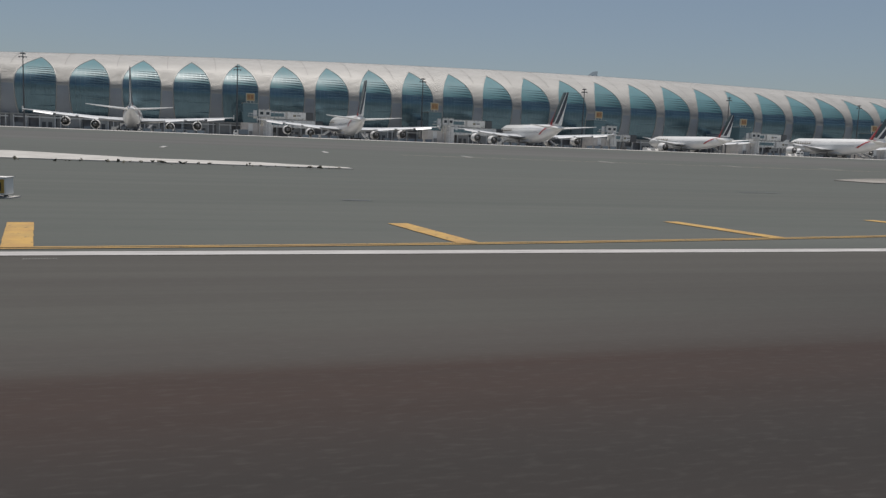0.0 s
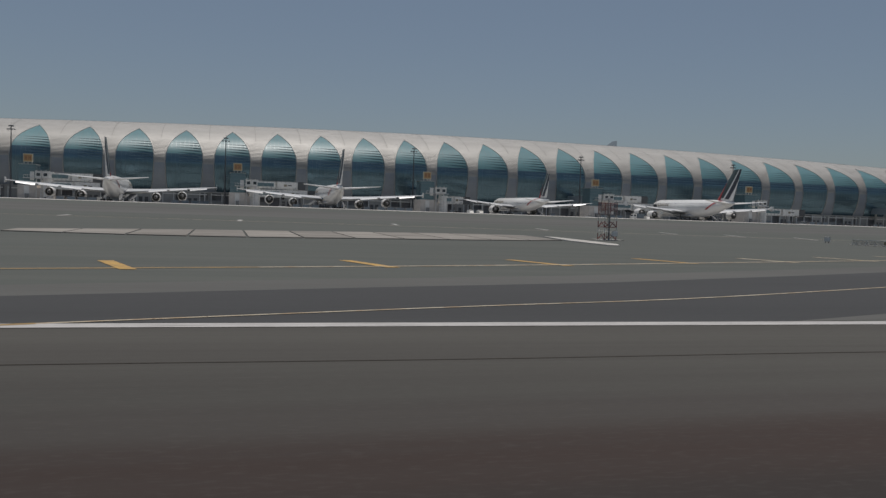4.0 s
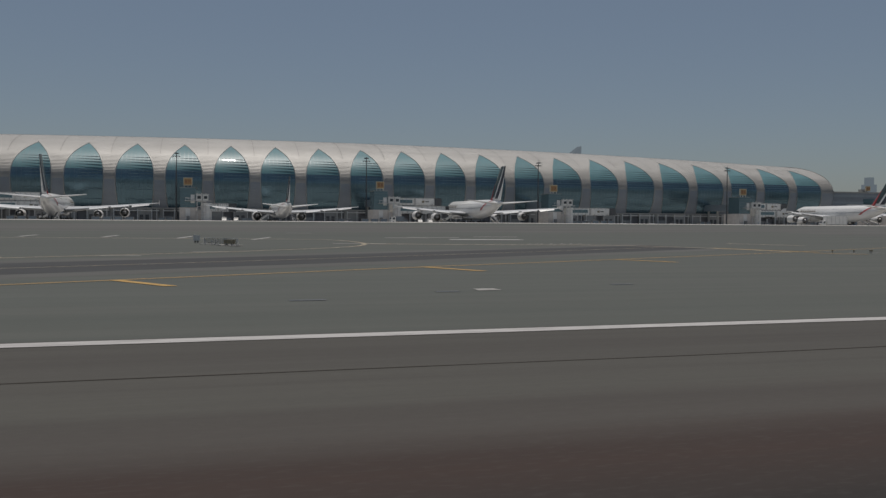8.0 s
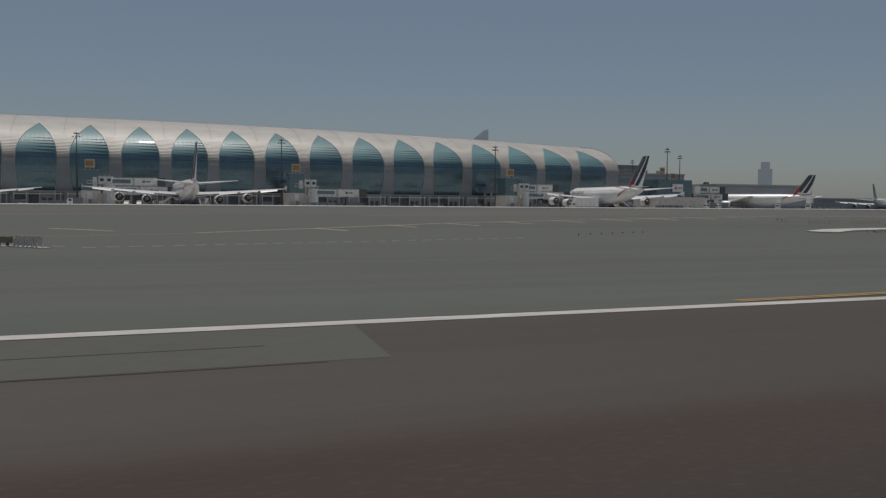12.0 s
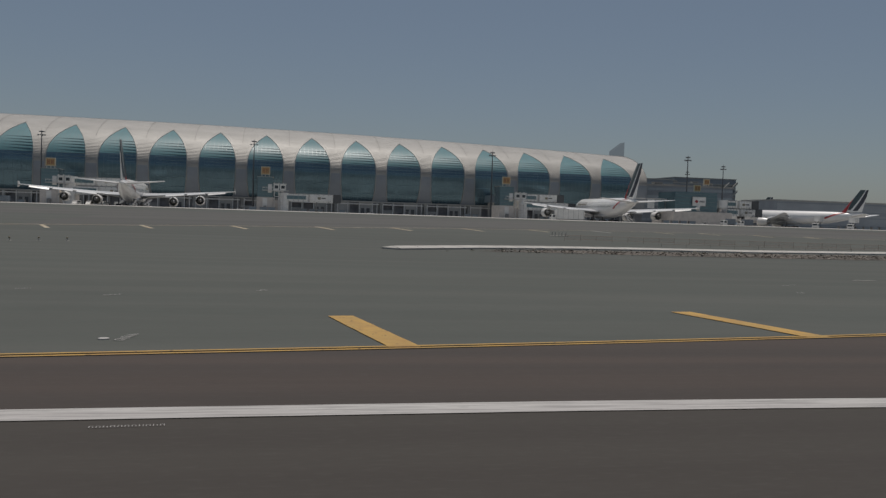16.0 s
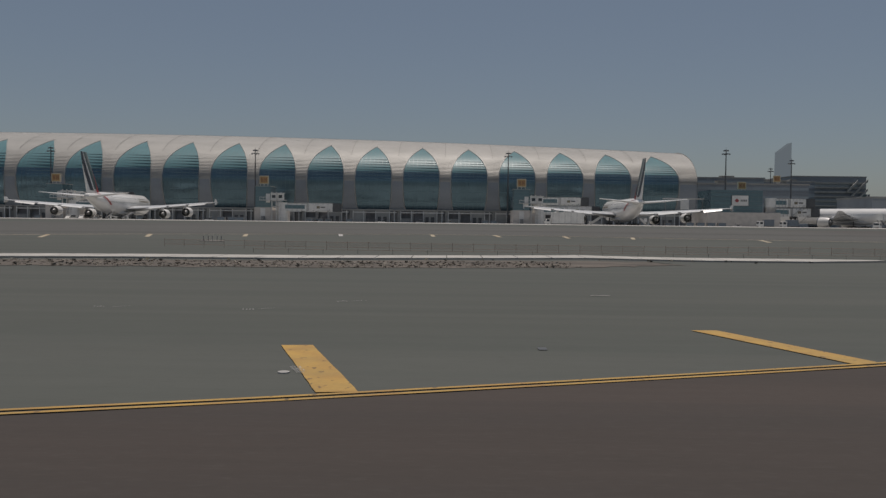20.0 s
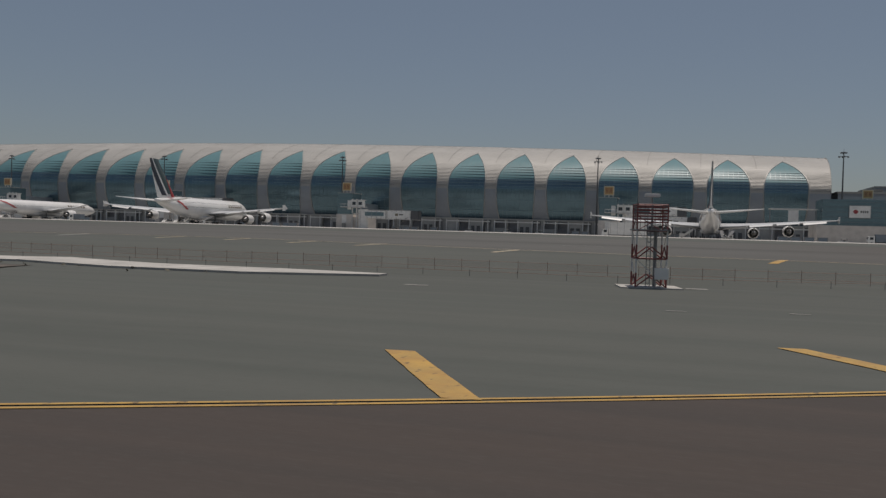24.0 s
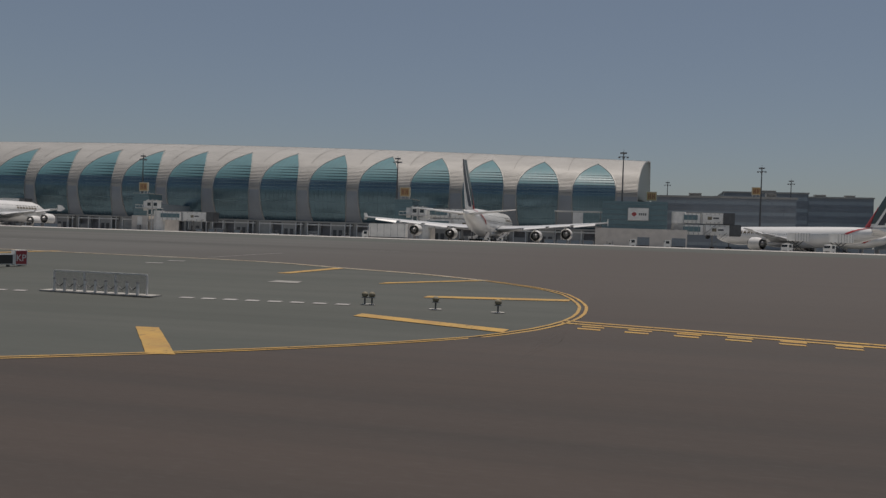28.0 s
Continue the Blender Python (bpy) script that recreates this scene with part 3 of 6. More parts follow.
strip("taxiway_centre_line", CENTRE[cut:], 0.18, WORN_YELLOW, 0.027, "worn pale taxiway centre line")


def shoulder_bar(x, y, dx, dy, wide=0.85, lab="yellow diagonal shoulder bar on the asphalt", paint=None):
    """A yellow shoulder bar that runs from the edge line away from the pavement."""
    s = Vector((1, 0.12)) * wide / 2 if abs(dy) > abs(dx) else Vector((0.1, 1)) * wide / 2
    a, b = Vector((x, y)), Vector((x + dx, y + dy))
    side = [[(a.lerp(b, k / 12) + q * (1 + ragged.uniform(-0.03, 0.03)))[:] for k in range(13)] for q in (-s, s)]
    verts = [(u, v, ground_z(v, u) + 0.024) for u, v in side[0] + side[1]]
    bm = from_lists(verts, [(k, k + 13, k + 14, k + 1) for k in range(12)])
    if bm.faces[:] and sum(f.calc_area() * f.normal.z for f in bm.faces) < 0:
        bmesh.ops.reverse_faces(bm, faces=bm.faces[:])
    tagged(part("shoulder_bar", bm, paint or YELLOW_PAINT), lab, "road marking", "shoulder bars", "structure")


ragged = random.Random(21)
for x, y, dx, dy in ((-606.5, 24.5, -0.9, 6.6), (-592.7, 25.4, -0.9, 6.6), (-579.4, 26.4, -0.9, 6.6), (-565.9, 27.5, -1.0, 6.9), (-551.9, 28.8, -0.9, 6.5), (-537.6, 30.7, -1.0, 6.7), (-523.5, 32.9, -1.2, 6.7), (-509.2, 35.5, -1.4, 6.6), (-494.7, 38.6, -1.7, 6.4), (-481.0, 41.8, -1.8, 6.5), (-467.6, 45.3, -1.7, 6.5), (-453.0, 49.5, -1.9, 6.4), (-438.6, 54.1, -2.1, 6.1), (-425.5, 58.7, -2.4, 5.9), (-412.6, 64.2, -2.3, 5.8), (-400.0, 68.7, -2.1, 5.7), (-387.1, 74.0, -2.4, 6.2), (-374.5, 80.0, -2.6, 6.0), (-362.5, 87.0, -2.9, 5.8)):
    shoulder_bar(x, y, dx, dy, 0.85, *(("worn pale yellow shoulder bar", WORN_YELLOW) if x > -408 else ()))
for x, y, dx, dy in ((-350.4, 57.6, 3.2, -5.0), (-329.8, 69.2, 3.0, -6.0), (-308.5, 79.6, 3.0, -5.8), (-368.0, 48.1, 3.8, -4.9), (-372.0, 38.9, 6.6, 1.2), (-362.7, 32.5, -0.6, 5.9)):
    shoulder_bar(x, y, dx, dy, 0.7)
for x, y, dx, dy in ((-212.6, 37.3, -0.4, 6.8), (-198.8, 38.9, -0.4, 6.9), (-184.7, 40.7, -0.7, 6.9), (-168.2, 43.4, -1.2, 6.5), (-154.8, 45.6, -1.4, 6.6), (-141.5, 48.1, -1.6, 6.7), (-128.3, 51.6, -1.6, 6.5), (-115.2, 55.3, -1.8, 6.6), (-102.4, 59.5, -1.9, 6.4), (-89.6, 63.9, -2.2, 6.4), (-76.9, 68.9, -2.6, 6.3), (-64.3, 74.6, -2.7, 6.3), (-51.9, 80.5, -3.2, 5.9), (-40.3, 86.5, -3.4, 6.0), (-29.2, 92.9, -3.6, 5.8), (-17.7, 100.4, -4.0, 5.7), (-4.3, 110.2, -4.0, 5.7), (9.7, 121.3, -4.0, 5.6)):
    shoulder_bar(x, y, dx, dy)
for x, y, dx, dy in ((17.6, 131.7, -6.6, 2.2), (18.9, 143.1, -7.05, -1.4), (12.9, 152.1, -5.2, -4.7), (1.5, 157.2, -1.5, -6.3)):
    shoulder_bar(x, y, dx, dy, 0.85, "long yellow bar inside the bend of the edge line")
# bars on the far shoulder beside the parallel taxiway
for x, y in ((-623.6, 168), (-594, 168), (-564.6, 168.4), (-534.6, 168.6), (-505.2, 169.2), (-475.5, 165.4), (-445.7, 164), (-416.5, 167), (-387.5, 163.7)):
    shoulder_bar(x - 0.2, y - 4.0, 0.5, 8.0, 0.8, "short worn white bar beside the far taxiway", WHITE_PAINT)
for x, y, dx, dy in ((-374.8, 158.4, 1.1, 9.8), (-361.9, 156.5, 1.4, 9.6), (-350.0, 151.6, 2.2, 10.6), (-338.4, 145.6, 3.4, 11.6)):
    shoulder_bar(x, y, dx, dy, 0.7, "short worn white bar beside the far taxiway", WHITE_PAINT)
for x, y, dx, wide, paint in ((-213, 136.0, -2.6, 0.6, WORN_YELLOW), (-201.1, 140.0, -2.6, 0.6, WORN_YELLOW), (-189.3, 145.0, -2.6, 0.6, WORN_YELLOW), (-177.0, 148.8, -2.5, 0.65, WORN_YELLOW), (-164.6, 152.2, -2.3, 0.65, WORN_YELLOW), (-152.6, 154.6, -2.2, 0.65, WORN_YELLOW), (-140.3, 158.6, -2.0, 0.65, WORN_YELLOW), (-128.0, 162.0, -1.4, 0.6, WORN_YELLOW), (-115.2, 166.0, -1.0, 0.6, WHITE_PAINT), (-102.0, 168.6, -0.4, 0.6, WORN_YELLOW), (-92.5, 169.2, -0.4, 0.6, WORN_YELLOW), (-82.5, 167.6, 0.3, 0.6, WORN_YELLOW), (-73.0, 166.6, 1.4, 0.6, WORN_YELLOW), (-55.5, 162.4, 1.4, 0.7, WORN_YELLOW), (-27.6, 160.3, 1.7, 0.9, YELLOW_PAINT)):
    shoulder_bar(x - dx / 2, y - 3.7, dx, 7.4, wide, "worn pale yellow bar beside the far taxiway" if paint is not WHITE_PAINT else "worn white bar beside the far taxiway", paint)
# links between the two exits
for pts in ([(-323.8, 129.5), (-309, 126.4), (-297, 125.2), (-289.5, 124.3), (-282.5, 120.5), (-277.3, 108.5), (-275.8, 96.5)], [(-245, 113.9), (-241.7, 118.0), (-227.1, 130.0), (-205, 143.4)]):
    for off in (-0.34, 0.34):
        strip("taxiway_edge_line", smooth_line(pts, 2), 0.34, WORN_YELLOW, 0.026, "thin worn pale yellow edge line", off)
for x, y, dx, dy in ((-262.0, 131.4, 7.8, -9.4), (-227.6, 129.5, 2.3, -9.0)):
    shoulder_bar(x, y, dx, dy, 0.7, "worn pale bar between the exits", WORN_YELLOW)
for x, y, dx, dy in ((-277.2, 112.0, 3.8, -16.5), (-275.4, 93.5, 3.7, -4.5)):
    shoulder_bar(x, y, dx, dy, 0.8, "yellow bar between the exits")
for x, y, w in ((-353.2, 91.6, 4.0), (-345.0, 101.4, 4.4), (-327.3, 185.0, 5.6), (-285.2, 68.8, 2.6), (-280.3, 74.6, 2.0)):
    patch("worn_mark", [(x - w / 2, y - 0.2), (x + w / 2, y - 0.5), (x + w / 2 - 0.3, y + 0.3), (x - w / 2 + 0.3, y + 0.5)], WORN_WHITE, 0.023, "worn white mark on the asphalt", group="worn marks")
patch("worn_mark", [(-305.4, 147.0), (-292.0, 146.6), (-292.4, 149.4), (-305.0, 149.8)], WHITE_PAINT, 0.023, "broad white mark on the far taxiway", group="worn marks")
marks = random.Random(3)
for i in range(16):
    x, y = -299 + 0.65 * i, 127.6 + marks.uniform(-1.2, 2.2)
    patch("worn_mark", [(x, y), (x + 0.5, y + 0.4), (x + 0.9, y + 1.6), (x + 0.5, y + 1.2)], WORN_WHITE, 0.023, "worn white mark on the asphalt", group="worn marks")
# dashed white lines across the islands
for i in range(22):
    x = -13.8 + 1.08 * i
    y = 135.4 + 0.07 * (x + 13.8)
    if not -6.6 < x < 0.9:
        patch("dash", [(x, y - 0.2), (x + 0.64, y - 0.16), (x + 0.64, y + 0.22), (x, y + 0.18)], WHITE_PAINT, 0.024, "short white painted dash on the asphalt", group="dashed line")
for i in range(26):
    x, y = -256.1 + 1.7 * i, 81.2 + 0.48 * i
    patch("dash", [(x, y), (x + 0.95, y + 0.25), (x + 0.95, y + 0.55), (x, y + 0.30)], WHITE_PAINT, 0.024, "short white painted dash on the asphalt", group="dashed line")
for i in range(9):
    x, y = -272 + 1.7 * i, 99.5 - 1.95 * i
    patch("dash", [(x, y), (x + 0.9, y - 0.4), (x + 0.9, y - 0.1), (x, y + 0.3)], WHITE_PAINT, 0.024, "short white painted dash on the asphalt", group="dashed line")
# faint markings on the parallel taxiway beyond the bend
for pts in ([(-12.0, 163.0), (-11.7, 170.0), (-11.5, 176.3)], [(-10.2, 194.6), (-4.9, 193.3)], [(-53.0, 187.7), (-47.4, 189.1)]):
    strip("taxiway_line", [Vector(p) for p in pts], 0.22, WORN_WHITE, 0.028, "faint worn line on the far taxiway")
for x, y in ((-11.7, 154.9), (-11.6, 157.6)):
    patch("dash", [(x - 0.6, y - 0.25), (x + 0.6, y - 0.1), (x + 0.6, y + 0.3), (x - 0.6, y + 0.15)], WHITE_PAINT, 0.024, "short white painted dash on the asphalt", group="dashed line")
# rows of short yellow holding dashes beyond the bend
for i in range(10):
    for k in range(2):
        x = 20.2 + 1.79 * i - 0.12 * k
        y = 134.05 - 0.14 * (x - 20.2) - 0.64 * k
        patch("holding_dash", [(x, y - 0.14), (x + 0.88, y - 0.28), (x + 0.88, y + 0.02), (x, y + 0.16)], YELLOW_PAINT, 0.024, "short yellow holding dash on the asphalt", group="holding dashes")
# white and grey stencil marks worn into the shoulder
for x, y, w, d in ((-133.2, 72.1, 1.7, 0.35), (-92.8, 83.4, 1.0, 0.3), (-52.0, 119.6, 1.6, 0.5), (-35.5, 128.4, 1.5, 0.9), (-36.5, 110.4, 1.0, 0.25), (-31.0, 112.2, 1.0, 0.25), (-12.0, 119.8, 1.1, 0.25), (-6.9, 120.0, 1.3, 0.25), (-3.2, 120.6, 1.1, 0.22), (-186, 53.7, 0.8, 0.3), (-206, 44.8, 0.7, 0.3), (-331.7, 47.7, 1.3, 1.2), (-110.3, 50.1, 0.9, 0.3), (2.5, 145.7, 1.8, 1.1), (-305.4, 159.1, 10, 1.6), (-291.8, 163.3, 9, 1.6), (-324, 130.0, 8, 1.0), (-310.9, 156.4, 8, 1.6)):
    patch("worn_mark", [(x - w / 2, y - d / 2), (x + w / 2, y - d / 2 + 0.1), (x + w / 2 - 0.1, y + d / 2), (x - w / 2 + 0.1, y + d / 2)], WORN_WHITE, 0.023, "worn white mark on the asphalt", group="worn marks")
# The last and smallest of these stands for a scrap of dark debris.
for x, y, w in ((-341.2, 43.5, 1.6), (-334, 46.9, 1.2), (-323, 50.0, 1.3), (-512, 66.0, 4), (-552, 48.2, 1.6), (-198, 56.9, 2.4), (-262, 60.4, 1.4), (-97.57, 65.8, 0.24)):
    patch("drain_cover", [(x - w / 2, y - 0.25), (x + w / 2, y - 0.2), (x + w / 2, y + 0.25), (x - w / 2, y + 0.2)], DARKSTEEL, 0.02, "dark drain cover or scrap of debris on the asphalt", "drain", "drains")


def stencil(x, y, turn, count, size, label="small worn white stencilled mark on the asphalt"):
    """A short row of worn stencilled strokes that cannot be read, laid as thin bars along one line."""
    rnd, verts, faces = random.Random(int(x * 10)), [], []
    m = pose(x, y, 0, 0, 0, turn)
    for i in range(count):
        a = (i - count / 2) * size * 0.95
        strokes = [(a, 0, a + size * 0.12, size), (a + size * 0.5, 0, a + size * 0.62, size * rnd.uniform(0.5, 1)), (a, size * 0.88, a + size * 0.6, size)]
        for u0, v0, u1, v1 in strokes[: 2 + rnd.randint(0, 1)]:
            for u, v in ((u0, v0), (u1, v0), (u1, v1), (u0, v1)):
                q = m @ Vector((u, v, 0))
                verts.append((q.x, q.y, ground_z(q.y, q.x) + 0.025))
            k = len(verts)
            faces.append((k - 4, k - 3, k - 2, k - 1))
    tagged(part("stencil_mark", from_lists(verts, faces), WHITE_PAINT), label, "road marking", "stencil marks", "structure")


def light_cover(x, y):
    """A flush round cover of a ground light, painted white."""
    tagged(part("light_cover", bar((x, y, ground_z(y, x)), (x, y, ground_z(y, x) + 0.03), 0.14, 14), WHITE_PAINT), "round white cover of a flush ground light", "ground light", "flush ground lights", "structure")


for x, y, turn, count, size in ((-181.25, 57.8, 20, 3, 0.22), (-177.5, 55.8, 40, 3, 0.26), (-171.95, 58.5, 55, 2, 0.30), (-175.15, 44.9, 80, 5, 0.26), (-113.55, 75.4, 8, 2, 0.24), (-107.7, 75.05, 8, 2, 0.26), (-104.5, 78.8, 30, 2, 0.28), (-103.72, 62.0, -70, 4, 0.24), (-314.7, 36.2, -12, 3, 0.34), (-315.9, 31.5, -12, 3, 0.24), (-564.9, 24.95, 2, 6, 0.15), (-139.25, 51.7, -70, 4, 0.24), (-142.5, 66.4, 25, 2, 0.28), (-144.7, 61.6, 20, 2, 0.24), (-127.3, 54.5, 30, 3, 0.22), (-127.76, 71.4, 15, 2, 0.26), (-133.9, 71.8, 25, 2, 0.28)):
    stencil(x, y, turn, count, size)
stencil(-173.7, 35.4, 5, 11, 0.11, "row of small faint stencilled strokes beside the stripe")
for x, y, turn in ((-112.75, 75.7, 40), (-107.07, 75.55, 40), (-103.85, 79.2, 28), (-141.8, 66.85, 28), (-132.6, 72.45, 25)):
    stencil(x, y, turn, 7, 0.11, "row of small worn stencilled strokes on the asphalt")
for x, y in ((-175.8, 44.62), (-139.5, 51.7), (-103.88, 61.7)):
    light_cover(x, y)
# pale concrete slabs, kerb and rubble on the islands
SLABS = [[(-640, 104.9), (-590, 101.7), (-578.2, 100.4), (-552, 97.7), (-543, 95.9), (-543, 99.6), (-552.6, 109.2), (-566, 112.2), (-582.7, 126.2), (-640, 130.1)]]
for i in range(11):
    a, b = -470 + 6.0 * i, -470 + 6.0 * (i + 1)
    n = lambda x: interp(x, [(-470, 97.5), (-455, 95.1), (-442.6, 96.9), (-433, 101.1), (-422, 104.0), (-411.6, 107.9), (-404, 112.5)])
    f = lambda x: interp(x, [(-470, 104.8), (-455, 115.7), (-447, 118.4), (-435, 122.4), (-420, 127.2), (-409.5, 128.6), (-404, 127.8)])
    SLABS.append([(a + 0.12, n(a)), (b - 0.12, n(b)), (b - 0.12, f(b)), (a + 0.12, f(a))])
SLABS.append([(-403.9, 98.4), (-402.8, 97.7), (-400.6, 103.0), (-400.2, 125.0), (-401.6, 126.3), (-403.6, 111.0)])
for k, corners in enumerate(SLABS):
    patch("concrete_slab", corners, CONCRETE if k in (0, len(SLABS) - 1) else DIRTSLAB, 0.10, "pale weathered concrete slab on the asphalt", "slab", "concrete slabs", thick=0.12)
KERB = [(-160, 105.4), (-150, 112.5), (-140, 116.5), (-128, 119.1), (-113, 120.3), (-100, 124.0), (-86.6, 128.0), (-76, 125.2), (-66, 125.7)]
for i, (a, b) in enumerate(zip(KERB, KERB[1:])):
    for j in range(4):
        p, q = Vector(a).lerp(Vector(b), j / 4), Vector(a).lerp(Vector(b), (j + 1) / 4 - 0.006)
        w = 3.0
        patch("kerb_slab", [(p.x, p.y - w), (q.x, q.y - w), (q.x, q.y + w), (p.x, p.y + w)], CONCRETE, 0.16, "pale concrete slab along the island", "slab", "kerb slabs", thick=0.2)
patch("kerb_slab", [(-161.6, 104.2), (-160.1, 102.6), (-160.1, 108.2)], CONCRETE, 0.16, "pale pointed concrete slab at the island's tip", "slab", "kerb slabs", thick=0.2)
patch("kerb_slab", [(-66, 122.5), (-57, 126.5), (-57, 128.2), (-66, 128.8)], CONCRETE, 0.16, "pale pointed concrete slab at the island's tip", "slab", "kerb slabs", thick=0.2)

# ---- the terminal: a long shell with pointed windows ----
PITCH, BAYS = 22.26, range(0, 32)
TIP_S, WAIST, FOOT, DEPTH = 0.77, 22.0, 9.0, 58.6
SPLIT = 26.3
TIP = math.degrees(math.asin(TIP_S))


def section(x, v, inward=0.0):
    """A point of the shell at x along the building. v from -1 (foot) to 0 (waist): the upright wall; above: the angle
    round the vault, in degrees, with 90 at the ridge. inward: metres behind the skin."""
    k = -x / PITCH
    tip = 36.63 + 0.672 * k - 0.0256 * k * k
    b = (tip - WAIST) / TIP_S
    yc = 463.07 - 0.0237 * k * k + 0.638 * DEPTH
    if v <= 0:
        return (x, yc - DEPTH + 3.4 * v * v + inward, WAIST + (WAIST - FOOT) * v)
    a = radians(v)
    crown = 0.9 * max(0.0, (min(v, 180 - v) - TIP) / (90 - TIP)) ** 1.5
    return (x, yc - (DEPTH - inward) * math.cos(a), WAIST + (b - inward) * math.sin(a) + crown)


LOWER = [(-1, 0.345), (-0.75, 0.368), (-0.45, 0.386), (0, 0.396)]
UPPER = [(0, 0.396), (0.25, 0.39), (0.42, 0.362), (0.58, 0.308), (0.7, 0.246), (0.816, 0.163), (0.91, 0.086), (1.0, 0.0)]
terminal = thing("terminal_building", "long terminal with a pale metal barrel roof and pointed teal windows", "building")


def half_width(v):
    if v <= 0:
        return PITCH * interp(v, LOWER)
    r = math.sin(radians(v)) / TIP_S
    return 0.0 if r >= 0.9999 else PITCH * interp(r, UPPER)


def recess(v):
    """The glass lies behind the skin at the foot and meets it near the tip."""
    return 0.16 if v <= 0 else 0.08 + 0.08 * max(0.0, 1 - v / TIP)


def end_x(v):
    """The end of the shell is cut slightly askew."""
    return 21.0 - 4.2 * max(0.0, math.cos(radians(max(v, 0))))


WALLROWS = [-1 + i / 14 for i in range(14)]
ARCH = [TIP * i / 30 for i in range(31)]
TURNS = WALLROWS + ARCH + [TIP + (90 - TIP) * i / 14 for i in range(1, 15)]
for k in BAYS:
    xc = -PITCH * k
    x0, x1 = xc - PITCH / 2, xc + PITCH / 2
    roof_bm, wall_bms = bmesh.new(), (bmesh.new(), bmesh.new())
    for i in range(len(TURNS) - 1):
        a, b = TURNS[i], TURNS[i + 1]
        wa, wb = half_width(a), half_width(b)
        for left, right in ((lambda w: x0, lambda w: xc - w), (lambda w: xc + w, None)):
            n = 2 if k else 3
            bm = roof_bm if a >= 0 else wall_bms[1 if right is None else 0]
            la, lb = left(wa), left(wb)
            ra, rb = (right(wa), right(wb)) if right else (x1, x1) if k else (end_x(a), end_x(b))
            for j in range(n):
                f0, f1 = j / n, (j + 1) / n
                xa0, xa1, xb1, xb0 = la + (ra - la) * f0, la + (ra - la) * f1, lb + (rb - lb) * f1, lb + (rb - lb) * f0
                lip = -0.27 * min(1.0, (34 - a) / 16) if 2 < a < 31 else -0.03
                q = [section(xa0, a, lip), section(xa1, a, lip), section(xb1, b, 0.0), section(xb0, b, 0.0)]
                bm.faces.new([bm.verts.new(v) for v in q])
                bm.faces.new([bm.verts.new(v) for v in (section(xa0, a), section(xa1, a), q[1], q[0])])
    part("cladding_bay", roof_bm, CLADDING, terminal)
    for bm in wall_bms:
        part("wall_panel", bm, SHADEPANEL, terminal, "louvred wall panel in a shade-darkened blue-grey")
    # seam on the roof between two bays
    verts, faces = [], []
    for i in range(25):
        a = 33 + 2.2 * i
        verts += [section(x0 - 0.1, a, -0.2), section(x0 + 0.1, a, -0.2)]
        if i:
            faces.append((2 * i - 2, 2 * i - 1, 2 * i + 1, 2 * i))
    part("roof_seam", from_lists(verts, faces), SEAM, terminal)
    # window: reveal, glass and glazing bars
    wt = WALLROWS + ARCH
    rim_v, rim_f, gl_v, gl_f = [], [], [], []
    for i, a in enumerate(wt):
        w, r = half_width(a), recess(a)
        for s in (-1, 1):
            rim_v += [section(xc + s * w, a, -0.2), section(xc + s * max(w - 0.25, 0), a, -0.2), section(xc + s * max(w - 0.5, 0), a, r + 0.1)]
        gl_v += [section(xc - w, a, r), section(xc, a, r), section(xc + w, a, r)]
        if i:
            p, q = 6 * i - 6, 6 * i
            rim_f += [(p, p + 1, q + 1, q), (p + 1, p + 2, q + 2, q + 1), (p + 3, q + 3, q + 4, p + 4), (p + 4, q + 4, q + 5, p + 5)]
            p, q = 3 * i - 3, 3 * i
            gl_f += [(p, p + 1, q + 1, q), (p + 1, p + 2, q + 2, q + 1)]
    window = part("window", from_lists(rim_v, rim_f), CLADDING, terminal)
    cut = 3 * next(i for i, a in enumerate(wt) if a > 0 and section(xc, a)[2] > SPLIT)
    part("lower_pane", from_lists(gl_v[:cut + 3], [f for f in gl_f if max(f) < cut + 3]), LOWGLASS, window, "navy glass darkened for its dull reflection")
    part("upper_pane", from_lists([(x, y, z) for x, y, z in gl_v[cut:]], [[i - cut for i in f] for f in gl_f if min(f) >= cut]), GLASS, window, "teal glass lightened for the sky reflection")
    for i in [4, 9] + [k for k, a in enumerate(wt) if 3 < a < 27][::2]:
        w, r = half_width(wt[i]) - 0.4, recess(wt[i])
        if w > 0.5:
            a = section(xc, wt[i], r - 0.06)
            part("glazing_bar", box(xc - w, a[1] - 0.05, a[2] - 0.09, xc + w, a[1] + 0.2, a[2] + 0.06), LOUVRE, window)
    for s in range(-4, 5):
        x = xc + s * 1.95
        bm = bmesh.new()
        for i in range(len(wt) - 1):
            if abs(s * 1.95) < half_width(wt[i + 1]) - 0.4:
                r0, r1 = recess(wt[i]) - 0.08, recess(wt[i + 1]) - 0.08
                p = [section(x - 0.035, wt[i], r0), section(x + 0.035, wt[i], r0), section(x + 0.035, wt[i + 1], r1), section(x - 0.035, wt[i + 1], r1)]
                bm.faces.new([bm.verts.new(v) for v in p])
        part("glazing_post", bm, MULLION, window)

